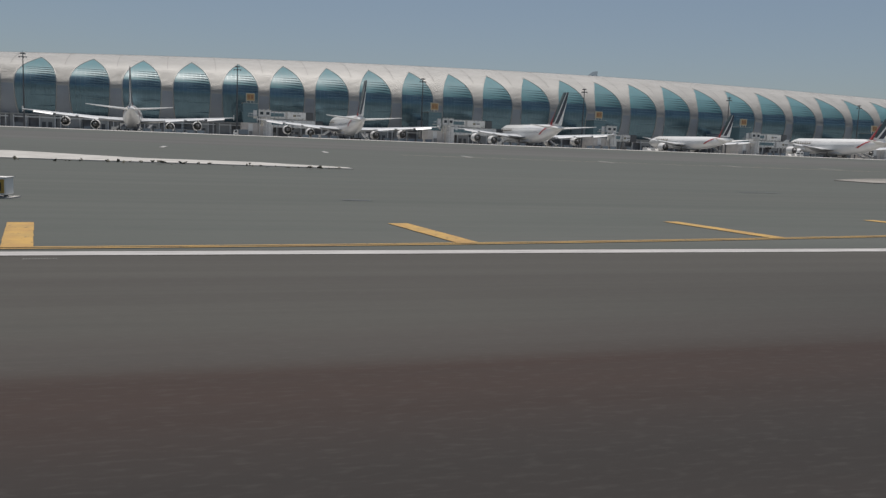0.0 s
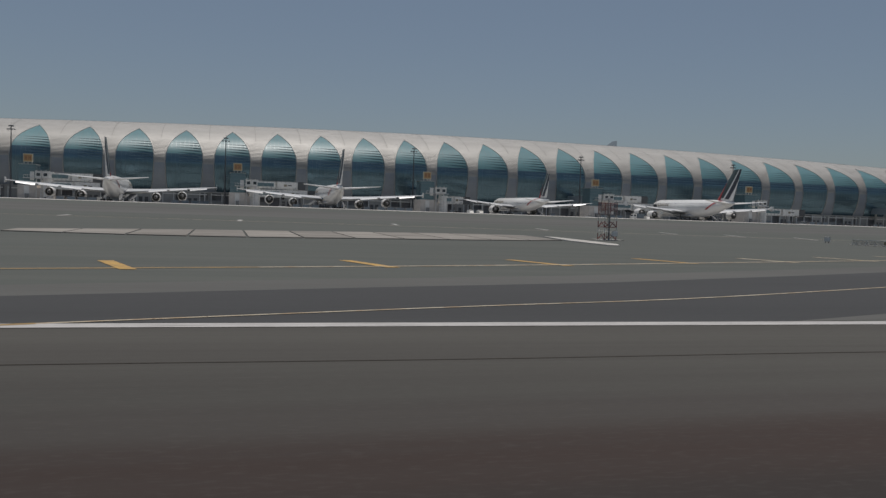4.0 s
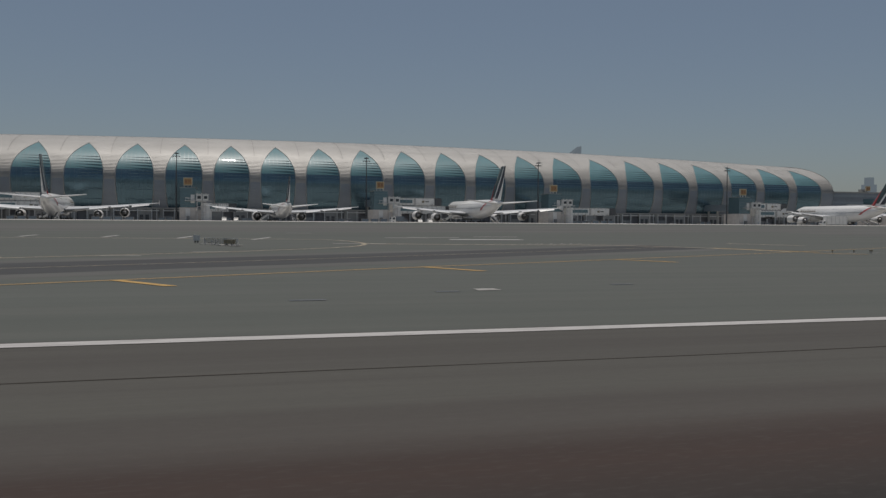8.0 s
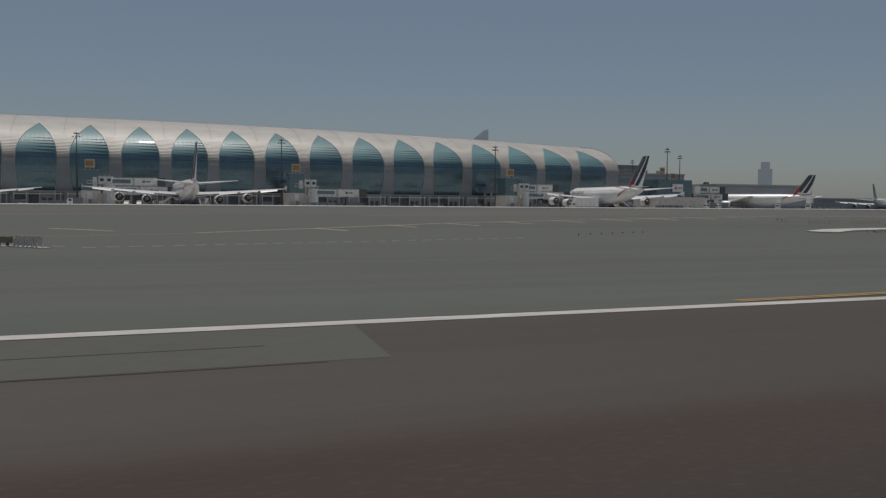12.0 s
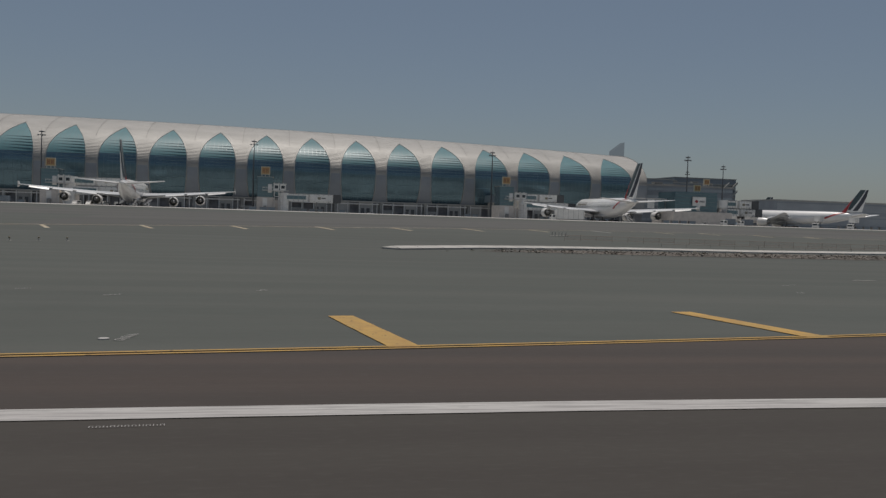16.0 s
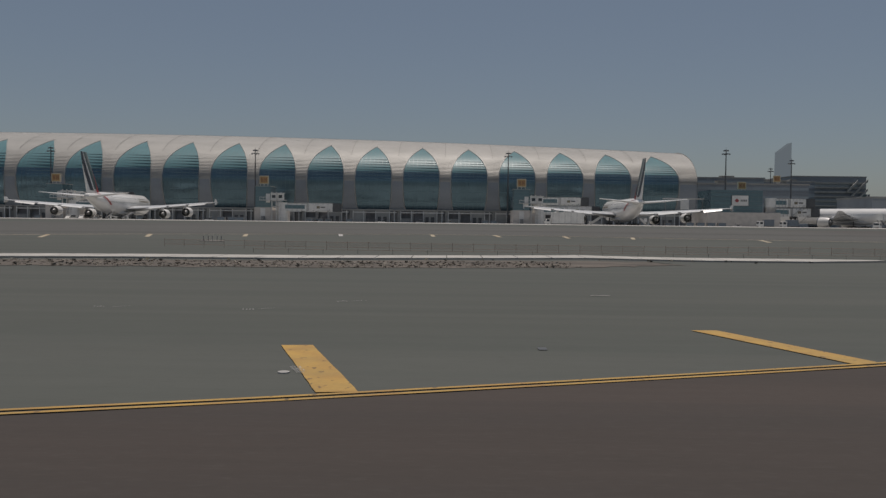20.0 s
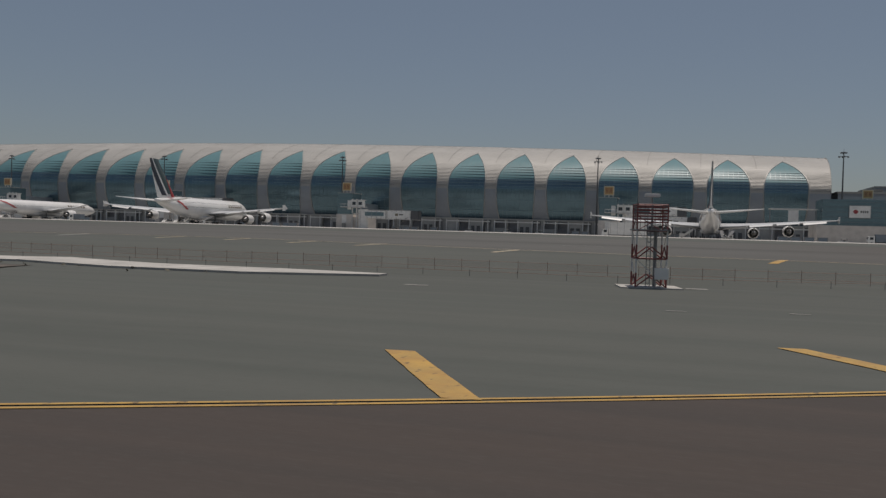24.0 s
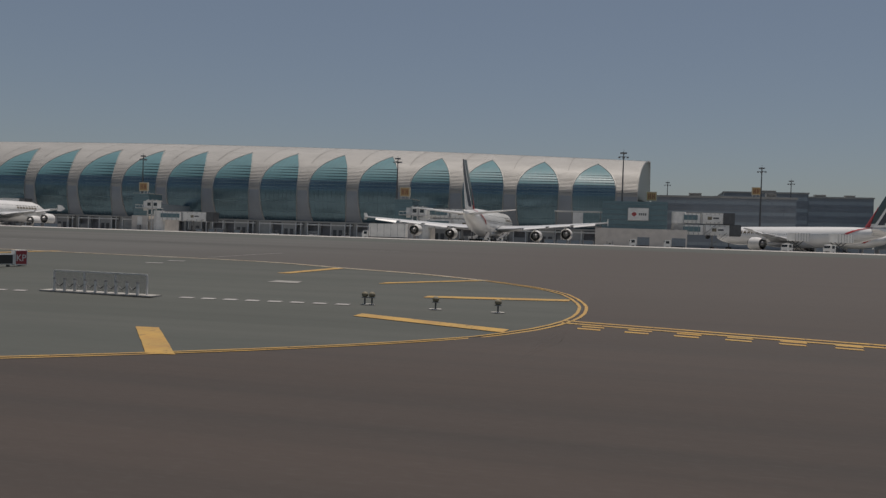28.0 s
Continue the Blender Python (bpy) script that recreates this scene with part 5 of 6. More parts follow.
def gate(x, y, reach, name="gate", upper=True):
    """A gate house: beige base, teal glazed stair tower, steel frame, sign on the roof, one or two bridges."""
    z = APRON_Z
    ob = thing("gate_house", "gate house with beige base, teal glazed tower and steel frame", "gate building", pose(x, y, z), "gate houses")
    part("base_wall", box(-3.6, -2.4, 0, 3.6, 12, 6.4), BEIGE, ob, "beige base wall")
    for k in range(3):
        part("base_panel", box(-3.3 + 2.3 * k, -2.46, 0.3, -1.3 + 2.3 * k, -2.4, 6.0), WHITEMETAL if k == 1 else BEIGE, ob)
    part("base_wall", box(3.6, -1.6, 0, 9.0, 12, 5.2), BEIGE, ob, "pale base block")
    part("glazed_tower", box(-3.3, -1.8, 6.4, 3.3, 8, 15.2), TEAL, ob, "teal glazed stair tower")
    for k in range(5):
        part("tower_mullion", box(-3.4, -1.88, 7.6 + 1.6 * k, 3.4, -1.8, 7.7 + 1.6 * k), MULLION, ob)
    part("tower_roof", box(-3.6, -2.1, 15.2, 3.6, 8.3, 15.4), GREYWALL, ob)
    part("poster", box(1.2, -1.95, 8.4, 2.9, -1.8, 12.2), WHITEMETAL, ob, "pale upright poster")
    part("link_corridor", box(-1.8, 8, 8.0, 1.8, 46, 11.6), DARKWALL, ob, "dark glazed link corridor")
    for k in range(4):
        part("link_column", box(-0.4, 14 + 9 * k, 0, 0.4, 14.8 + 9 * k, 8.0), GREYWALL, ob)
    for dx in (4.0, 5.9, 7.8):
        part("steel_column", box(dx - 0.2, -3.4, 0, dx + 0.2, -3.0, 12.8), WHITESTEEL, ob)
    for zz in (4.2, 6.6, 9.0):
        part("frame_beam", box(3.8, -3.4, zz, 8.0, -3.05, zz + 0.3), WHITESTEEL, ob)
    part("walkway", box(-1.2, -3.9, 9.3, 10.2, -1.85, 9.55), WHITESTEEL, ob)
    for k in range(2):
        part("cabin", box(3.6 + 2.8 * k, -3.7, 9.55, 6.1 + 2.8 * k, -1.4, 12.2, 0.06), WHITEMETAL, ob, "white cabin with a dark window")
        part("cabin_window", box(4.1 + 2.8 * k, -3.76, 10.3, 5.6 + 2.8 * k, -3.7, 11.6), CABGLASS, ob)
    part("handrail", bar((-1.1, -3.8, 10.6), (3.6, -3.8, 10.6), 0.06, 5), WHITESTEEL, ob)
    for k in range(4):
        part("handrail_post", bar((-1.0 + 1.5 * k, -3.8, 9.5), (-1.0 + 1.5 * k, -3.8, 10.6), 0.05, 5), WHITESTEEL, ob)
    part("top_beam", box(3.4, -3.8, 12.2, 9.2, -1.2, 12.5), WHITESTEEL, ob)
    part("service_cabinet", box(-0.6, -3.4, 0, 0.8, -2.5, 2.6, 0.03), STEEL, ob)
    sign_box(pose(x, y, z + 15.4), "cream and orange gate number box on a gate house roof")
    bridge(pose(x + 8.0, y - 1.0, z), reach, "off-white boarding bridge with glass strips beside a gate house")
    if upper:
        up = bridge(pose(x + 7.5, y + 4.5, z + 3.9), reach * 0.85, "upper off-white boarding bridge beside a gate house")
    return ob


GATES = [(-531, 409.0, 22), (-442.9, 409.0, 24), (-353.8, 409.4, 10), (-266.1, 409.0, 24), (-177.4, 409.0, 22), (-67.6, 409.6, 22)]
for x, y, reach in GATES:
    gate(x, y, reach, upper=x not in (-177.4, -353.8))

# tower with the large advertising board
z = APRON_Z
ob = thing("gate_house", "teal glazed gate house with a long beige base wall", "gate building", pose(18.2, 387.6, z), "gate houses")
part("base_wall", box(-13.5, -2.4, 0, 15.5, 20, 6.3), BEIGE, ob, "long beige base wall")
part("glazed_block", box(-11.6, 0.2, 6.3, 9.2, 18, 15.2), TEAL, ob, "teal glazed block")
for k in range(5):
    part("glazing_bar", box(-11.7, 0.1, 7.4 + 1.7 * k, 9.3, 0.2, 7.55 + 1.7 * k), MULLION, ob)
ob = thing("advert_board", "large white board with a red emblem and grey writing", "billboard", pose(18.2, 387.5, z))
part("board", box(-3.25, -0.35, 9.05, 3.25, 0.05, 13.05, 0.05), WHITEMETAL, ob, "white board")
part("frame", box(-3.4, -0.2, 8.9, 3.4, 0.0, 13.2), STEEL, ob)
for sx, inner, name in ((-2.2, -1.67, "emblem_left"), (-0.46, -0.99, "emblem_right")):
    corners = [(sx, -0.37, 11.05), (inner, -0.37, 11.74), (inner, -0.37, 10.36)]
    part(name, from_lists(corners, [(0, 1, 2) if sx > inner else (0, 2, 1)]), SIGNRED, ob, "red triangle")
for tip in (11.74, 10.36):
    part("emblem_bar", from_lists([(-1.67, -0.37, 11.05), (-1.6, -0.37, tip), (-1.06, -0.37, tip), (-0.99, -0.37, 11.05)], [(0, 1, 2, 3)]), SIGNRED, ob)
for i in range(4):
    part("writing_bar", box(0.15 + 0.65 * i, -0.38, 10.67, 0.6 + 0.65 * i, -0.35, 11.43), DARKSTEEL, ob)
for dz, reach in ((0.0, 16), (3.7, 14)):
    bridge(pose(31.0, 389.0, z + dz, 0, 0, 0), reach, "off-white boarding bridge beside the glazed gate house")
ob = thing("gate_canopy", "thin white canopy frame with a hanging board", "canopy", pose(-2.0, 396.0, z))
part("roof_plate", box(-8, -1, 11.6, 8, 3, 12.0), WHITESTEEL, ob)
part("floor_plate", box(-8, -1, 6.6, 8, 3, 7.0), STEEL, ob)
part("hanging_board", box(-1.6, -1.2, 7.4, 1.8, -1.0, 11.4), WHITEMETAL, ob)
for x in (-7.6, 7.6):
    part("post", box(x - 0.15, -0.6, 0, x + 0.15, -0.3, 11.6), STEEL, ob)


def mast(x, y, top, base=APRON_Z):
    """A floodlight mast with two tiers of lamps."""
    ob = thing("floodlight_mast", "tall dark steel floodlight mast with a cross of lamps on top", "light mast", pose(x, y, base), "floodlight masts")
    h = top - base
    part("pole", bar((0, 0, 0), (0, 0, h), 0.42, 10, 0.17), DARKSTEEL, ob)
    part("pole_foot", box(-0.8, -0.8, 0, 0.8, 0.8, 0.8, 0.05), CONCRETE, ob)
    for z, w in ((h - 0.2, 0.75), (h - 1.6, 1.35)):
        part("cross_arm", box(-w, -0.08, z - 0.08, w, 0.08, z + 0.08), DARKSTEEL, ob)
        part("cross_arm", box(-0.08, -w, z - 0.08, 0.08, w, z + 0.08), DARKSTEEL, ob)
        for dx, dy in ((-w, 0), (w, 0), (0, -w), (0, w)):
            part("lamp", box(dx - 0.35, dy - 0.3, z - 0.45, dx + 0.35, dy + 0.3, z + 0.05, 0.05), STEEL, ob)
    part("lightning_rod", bar((0, 0, h), (0, 0, h + 0.9), 0.04, 5), DARKSTEEL, ob)
    return ob


for x, y, top in ((-625, 404, 33.9), (-537.1, 405.6, 33.9), (-448.4, 411.8, 33.9), (-359.0, 417.1, 33.9), (-271.5, 415.7, 33.9), (-182.8, 416.2, 33.9), (-72.9, 416.3, 33.9), (12.8, 389.3, 33.9), (62.7, 447.6, 34.6), (29.9, 567.7, 37.1), (86.2, 535.5, 36.4)):
    mast(x, y, top)

# ---- buildings past the end of the terminal ----
def block(name, label, x0, y0, x1, y1, top, wall, storeys, bays):
    """A plain long building with bands of windows and a roof edge."""
    ob = thing(name, label, "building")
    part("wall", box(x0, y0, APRON_Z, x1, y1, top), wall, ob)
    part("roof_edge", box(x0 - 0.4, y0 - 0.4, top, x1 + 0.4, y1 + 0.4, top + 0.8), GREYWALL, ob)
    hz = (top - APRON_Z) / storeys
    for s in range(storeys):
        z = APRON_Z + hz * s
        for b in range(bays):
            w = (x1 - x0) / bays
            part("window", box(x0 + w * b + 0.12, y0 - 0.06, z + hz * 0.42, x0 + w * (b + 1) - 0.12, y0, z + hz * 0.72), DARKWALL if wall is SLATE else wall, ob)
        for k in (0.12, 0.26, 0.86):
            part("louvre", box(x0, y0 - 0.22, z + hz * k, x1, y0, z + hz * (k + 0.05)), SLATE, ob)
    return ob


block("connecting_building", "long dark glazed building joined to the terminal", 22.5, 464, 78, 530, 23.4, SLATE, 5, 12)
block("connecting_building", "low dark building with a flat roof behind the gates", 60, 590, 103, 640, 33.3, SLATE, 5, 5)
block("connecting_building", "lower dark wing with a flat roof behind the gates", 103.1, 590, 135, 640, 31.3, SLATE, 5, 4)
ob = block("office_block", "blue-grey office block with pale horizontal louvres and an outside stair", 205, 799, 270, 850, 47.0, SLATE, 3, 4)
for k in range(8):
    part("sun_louvre", box(223, 796.6, 13 + 4.0 * k, 268, 798.6, 14.5 + 4.0 * k), GREYWALL, ob, "pale horizontal sun louvre")
for k in range(3):
    part("stair_flight", loft([[(252 + 9 * i, y, z + 9 * i) for y, z in ((795.4, 17 + 8 * k), (796.4, 17 + 8 * k), (796.4, 19.2 + 8 * k), (795.4, 19.2 + 8 * k))] for i in (0, 1, 2)][: 3 - k // 2]), GREYWALL, ob, "pale slanting stair flight")
sign_box(pose(22.2, 397.5, 17.58) @ Matrix.Scale(0.88, 4), "cream and orange sign box on a glazed gate house roof")
sign_box(pose(63.0, 466, 24.2) @ Matrix.Scale(0.9, 4), "cream and orange sign box on a dark building roof")
block("low_building", "low flat building behind the aircraft stands", 122, 490, 205, 530, 18.6, HAZEPANEL, 2, 8)
block("low_building", "long low haze-paled building far across the airfield", 330, 700, 560, 730, 12.0, HAZEPANEL, 1, 12)
block("low_building", "long low dark building far across the airfield", 600, 900, 900, 930, 16.0, HAZEPANEL, 2, 12)

# plant on the flat roofs
for x, y, z0, w, h in ((40, 480, 24.2, 5, 1.8), (52, 490, 24.2, 7, 1.4), (70, 478, 24.2, 4, 2.2), (84, 606, 34.1, 9, 1.6), (112, 610, 32.1, 6, 2.0), (126, 604, 32.1, 5, 1.5)):
    ob = thing("roof_plant", "grey ventilation box on a flat roof", "ventilation unit", pose(x, y, z0), "roof plant")
    part("housing", box(-w / 2, -2, 0, w / 2, 2, h, 0.08), GREYWALL, ob)
    for k in range(4):
        part("slat", box(-w / 2 + 0.3, -2.06, h * (0.2 + 0.17 * k), w / 2 - 0.3, -2.0, h * (0.28 + 0.17 * k)), DARKSTEEL, ob)
    part("cap", box(-w / 2 - 0.15, -2.15, h, w / 2 + 0.15, 2.15, h + 0.12), STEEL, ob)

# ---- the city beyond, its haze put in as a glow ----
ob = thing("skyscraper", "far slanted-top glass tower in the haze", "skyscraper")
TOWER = [(1586, 4400, 0), (1651, 4400, 0), (1651, 4460, 0), (1586, 4460, 0), (1590, 4400, 379), (1651, 4400, 426), (1651, 4460, 426), (1590, 4460, 379)]
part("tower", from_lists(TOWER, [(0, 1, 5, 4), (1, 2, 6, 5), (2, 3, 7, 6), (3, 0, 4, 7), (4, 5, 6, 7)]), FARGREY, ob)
rnd = random.Random(4)
for x, w, h in ((3238, 52, 268), (3497, 106, 240), (3662, 96, 272), (3760, 60, 190), (2900, 80, 90), (3050, 90, 120), (3330, 120, 95), (2700, 90, 70), (3900, 120, 140), (4100, 160, 110), (4300, 140, 150), (2500, 120, 60), (1740, 60, 95), (1840, 90, 70), (2050, 140, 55), (2250, 120, 80)):
    ob = thing("skyscraper", "far grey high-rise in the haze", "skyscraper", group="far city towers")
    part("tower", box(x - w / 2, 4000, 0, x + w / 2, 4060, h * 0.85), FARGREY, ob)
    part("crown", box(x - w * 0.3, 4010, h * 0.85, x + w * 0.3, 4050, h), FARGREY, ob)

# ---- small things on the airfield ----
def lattice_tower(x, y, turn):
    """A red and white lattice tower with a platform, a camera on top and a grey cabinet."""
    ob = thing("lattice_tower", "red and white steel lattice tower with a railed platform", "tower", pose(x, y, 0, 0, 0, turn), "lattice towers")
    w, hz, deck = 0.98, 1.84, 3.76
    part("base_pad", box(-2.0, -1.6, 0.0, 2.0, 1.6, 0.08), CONCRETE, ob, "pale concrete pad")
    corners = ((-w, -w), (w, -w), (w, w), (-w, w))
    sides = list(zip(corners, corners[1:] + corners[:1]))
    for i in range(2):
        z0 = 0.08 + hz * i
        z1, z2 = z0 + hz / 2, z0 + hz
        for c in corners:
            part("leg", bar((*c, z0), (*c, z1), 0.06, 6), REDPAINT, ob, "red leg section")
            part("leg", bar((*c, z1), (*c, z2), 0.055, 6), WHITESTEEL, ob, "white leg section")
        for a, b in sides:
            m = ((a[0] + b[0]) / 2, (a[1] + b[1]) / 2)
            part("brace", bar((*a, z0), (*m, z0 + hz * 0.42), 0.045, 5), REDPAINT, ob)
            part("brace", bar((*b, z0), (*m, z0 + hz * 0.42), 0.045, 5), REDPAINT, ob)
            part("brace", bar((*a, z2), (*m, z0 + hz * 0.5), 0.025, 5), WHITESTEEL, ob)
            part("cross_bar", bar((*a, z2), (*b, z2), 0.045, 5), REDPAINT, ob)
    part("platform", box(-1.15, -1.15, deck, 1.15, 1.15, deck + 0.08), STEEL, ob, "open steel deck")
    for c in corners:
        part("leg", bar((*c, deck), (*c, deck + 1.75), 0.05, 6), REDPAINT, ob)
    for a, b in sides:
        for z in (0.55, 1.15, 1.7):
            part("rail", bar((*a, deck + z), (*b, deck + z), 0.035, 5), REDPAINT, ob)
        for k in (0.25, 0.5, 0.75):
            q = (a[0] + (b[0] - a[0]) * k, a[1] + (b[1] - a[1]) * k)
            part("rail_post", bar((*q, deck), (*q, deck + 1.7), 0.02, 5), DARKSTEEL, ob)
        part("brace", bar((*a, deck), (*b, deck + 1.15), 0.025, 5), REDPAINT, ob)
    for a, b in sides:
        for z in (0.75, 0.95, 1.35, 1.55):
            part("rail", bar((*a, deck + z), (*b, deck + z), 0.04, 5), REDPAINT, ob)
    for x in (-0.22, 0.02):
        part("ladder_rail", bar((x, -0.3, 0.05), (x, -0.3, deck + 1.2), 0.03, 5), STEEL, ob)
    for k in range(13):
        part("ladder_rung", bar((-0.22, -0.3, 0.3 + 0.3 * k), (0.02, -0.3, 0.3 + 0.3 * k), 0.018, 5), STEEL, ob)
    part("cable_pipe", bar((0.4, 0.1, 0.05), (0.4, 0.1, deck), 0.12, 8), STEEL, ob)
    part("cabinet", box(0.2, -1.22, 0.6, 1.1, -0.96, 1.35, 0.03), WHITEMETAL, ob, "pale grey equipment cabinet")
    part("camera_post", bar((0.1, 0, deck), (0.1, 0, deck + 2.3), 0.05, 6), STEEL, ob)
    part("camera_head", box(-0.4, -0.22, deck + 2.22, 0.6, 0.22, deck + 2.46, 0.04), WHITEMETAL, ob, "white camera housing")
    return ob


lattice_tower(-38.6, 128.0, 12)
lattice_tower(-393.5, 121.2, 5)


def barrier(a, b, h, posts, label, pads=True):
    """A smoky see-through screen with a steel rim and a row of bollards with a chain."""
    a, b = Vector(a), Vector(b)
    d = b - a
    ob = thing("glass_screen", label, "barrier", Matrix.Translation((*a, ground_z(a.y, a.x))) @ Matrix.Rotation(math.atan2(d.y, d.x), 4, "Z"), "screens")
    L = d.length
    if pads:
        part("base_strip", box(-0.5, -0.45, 0, L + 0.5, 0.45, 0.06), CONCRETE, ob, "white concrete strip")
    for i in range(3):
        part("screen_panel", box(L * i / 3 + 0.03, -0.02, 0.12, L * (i + 1) / 3 - 0.03, 0.02, h), SCREEN, ob, "smoky clear panel")
    part("top_rail", box(0, -0.04, h, L, 0.04, h + 0.06), WHITESTEEL, ob)
    for i in range(4):
        part("rim_post", box(L * i / 3 - 0.03, -0.04, 0.06, L * i / 3 + 0.03, 0.04, h), WHITESTEEL, ob)
    for i in range(posts):
        x = L * (i + 0.5) / posts
        part("bollard", bar((x, -0.3, 0.05), (x, -0.3, h * 0.62), 0.07, 8), WHITESTEEL, ob)
        part("bollard_cap", bar((x, -0.3, h * 0.62), (x, -0.3, h * 0.70), 0.10, 8, 0.05), DARKSTEEL, ob)
        if i:
            x0 = L * (i - 0.5) / posts
            part("chain", bar((x0, -0.3, h * 0.5), ((x + x0) / 2, -0.3, h * 0.28), 0.025, 5), DARKSTEEL, ob)
            part("chain", bar(((x + x0) / 2, -0.3, h * 0.28), (x, -0.3, h * 0.5), 0.025, 5), DARKSTEEL, ob)
    return ob


barrier((-5.6, 136.5), (-0.3, 136.2), 0.98, 9, "smoky clear screen with chained bollards on a white strip")
barrier((-261.0, 84.0), (-258.9, 81.4), 0.85, 6, "smoky clear screen with bollards beside a sign")
barrier((-345.8, 127.2), (-341.6, 121.2), 0.85, 5, "smoky clear screen with bollards on the far island")


def board(a, b, h, material, label, legs=4, pad=True, faces=()):
    """A low guidance sign on short legs. faces: (from, to, material) along its length."""
    a, b = Vector(a), Vector(b)
    d = b - a
    ob = thing("taxiway_sign", label, "sign", Matrix.Translation((*a, ground_z(a.y, a.x))) @ Matrix.Rotation(math.atan2(d.y, d.x), 4, "Z"), "taxiway signs")
    L = d.length
    if pad:
        part("base_pad", box(-0.5, -0.6, 0, L + 0.5, 0.6, 0.06), CONCRETE, ob, "white concrete pad")
    part("cabinet", box(0, -0.16, 0.3, L, 0.16, h, 0.02), material, ob)
    for i in range(legs):
        x = L * (i + 0.5) / legs
        part("leg", box(x - 0.06, -0.1, 0.05, x + 0.06, 0.1, 0.3), DARKSTEEL, ob)
    for f0, f1, mat in faces:
        part("sign_face", box(L * f0 + 0.03, -0.18, 0.36, L * f1 - 0.03, -0.16, h - 0.05), mat, ob)
    return ob


board((-17.9, 127.7), (-15.4, 124.7), 0.95, SIGNBACK, "brown weathered back of a taxiway sign on a white pad", 5)
sg = board((-18.2, 143.6), (-17.0, 148.2), 0.98, WHITEMETAL, "row of yellow and black taxiway signs with a red end panel", 6, True, ((0.04, 0.32, SIGNYELLOW), (0.36, 0.52, SIGNYELLOW), (0.52, 0.80, SIGNBLACK)))
L = Vector((1.2, 4.6)).length
for f in (0.09, 0.17, 0.25, 0.40, 0.46):
    part("writing_bar", box(L * f - 0.16, -0.2, 0.48, L * f + 0.16, -0.18, 0.86), SIGNBLACK, sg)
part("end_panel", box(L * 0.82, -0.2, 0.25, L + 0.06, 0.2, 1.24, 0.02), WHITEMETAL, sg, "taller end panel")
part("sign_face", box(L * 0.82 + 0.08, -0.22, 0.33, L - 0.02, -0.2, 1.18), SIGNRED, sg, "red face")
letters = bpy.data.curves.new("letters", "FONT")
letters.body, letters.size, letters.align_x = "KP", 0.62, "CENTER"
temp = new("letters", letters)
bpy.context.view_layer.update()
mesh = bpy.data.meshes.new_from_object(temp.evaluated_get(bpy.context.evaluated_depsgraph_get()))
bpy.data.objects.remove(temp)
mesh.materials.clear()
mesh.materials.append(WHITEMETAL)
text = new("sign_writing", mesh)
text.parent = sg
text.matrix_basis = pose(L * 0.91, -0.235, 0.52, 90, 0, 0)
board((-262.6, 85.4), (-261.3, 84.3), 0.8, SIGNBACK, "brown weathered taxiway sign on the island", 2)
board((-347.2, 132.4), (-346.5, 131.7), 1.1, WHITESTEEL, "pale taxiway sign cabinet on the far island", 2, False)
board((-343.2, 122.9), (-342.0, 121.2), 0.8, SIGNBACK, "dark taxiway sign beside a screen", 2)
for x, y, w, h, lab in ((-274.0, 52.0, 0.4, 0.60, "small pinkish-brown cabinet with a yellow side on a white pad"), (-569.75, 46.2, 1.0, 0.8, "white box sign with a yellow face on a white pad")):
    ob = thing("box_sign", lab, "sign", pose(x, y, 0, 0, 0, -12), "box signs")
    part("base_pad", box(-0.72, -0.55, 0, 0.78, 0.6, 0.06), CONCRETE, ob, "white concrete pad")
    back = w / 2 if w > 0.5 else 0.42
    part("body", box(-w / 2, -w / 2, 0.16, w / 2, back, 0.16 + h, 0.03), CABINET if w < 0.5 else WHITEMETAL, ob)
    if w < 0.5:
        part("yellow_face", box(-w / 2 - 0.015, -w / 2 + 0.05, 0.22, -w / 2, back - 0.05, h + 0.08), SIGNYELLOW, ob, "faded yellow side face")
        part("door", box(-w / 2 + 0.03, -w / 2 - 0.012, 0.2, w / 2 - 0.03, -w / 2, h + 0.1), CABINET, ob, "pinkish-brown door")
        part("door_handle", box(w / 2 - 0.09, -w / 2 - 0.03, 0.42, w / 2 - 0.06, -w / 2 - 0.012, 0.56), DARKSTEEL, ob)
    else:
        part("yellow_face", box(-0.05, -w / 2 - 0.015, 0.24, w / 2 - 0.05, -w / 2, h + 0.1), SIGNYELLOW, ob)
        part("writing_bar", box(0.08, -w / 2 - 0.03, 0.36, 0.2, -w / 2 - 0.015, h - 0.05), SIGNBLACK, ob)
        part("writing_bar", box(0.26, -w / 2 - 0.03, 0.36, 0.32, -w / 2 - 0.015, h - 0.05), SIGNBLACK, ob)
    part("lid", box(-w / 2 - 0.04, -w / 2 - 0.04, 0.16 + h, w / 2 + 0.04, back + 0.04, 0.2 + h), WHITESTEEL, ob)
    for sx in (-w / 3, w / 3):
        part("foot", box(sx - 0.06, -0.1, 0.05, sx + 0.06, 0.1, 0.17), DARKSTEEL, ob)


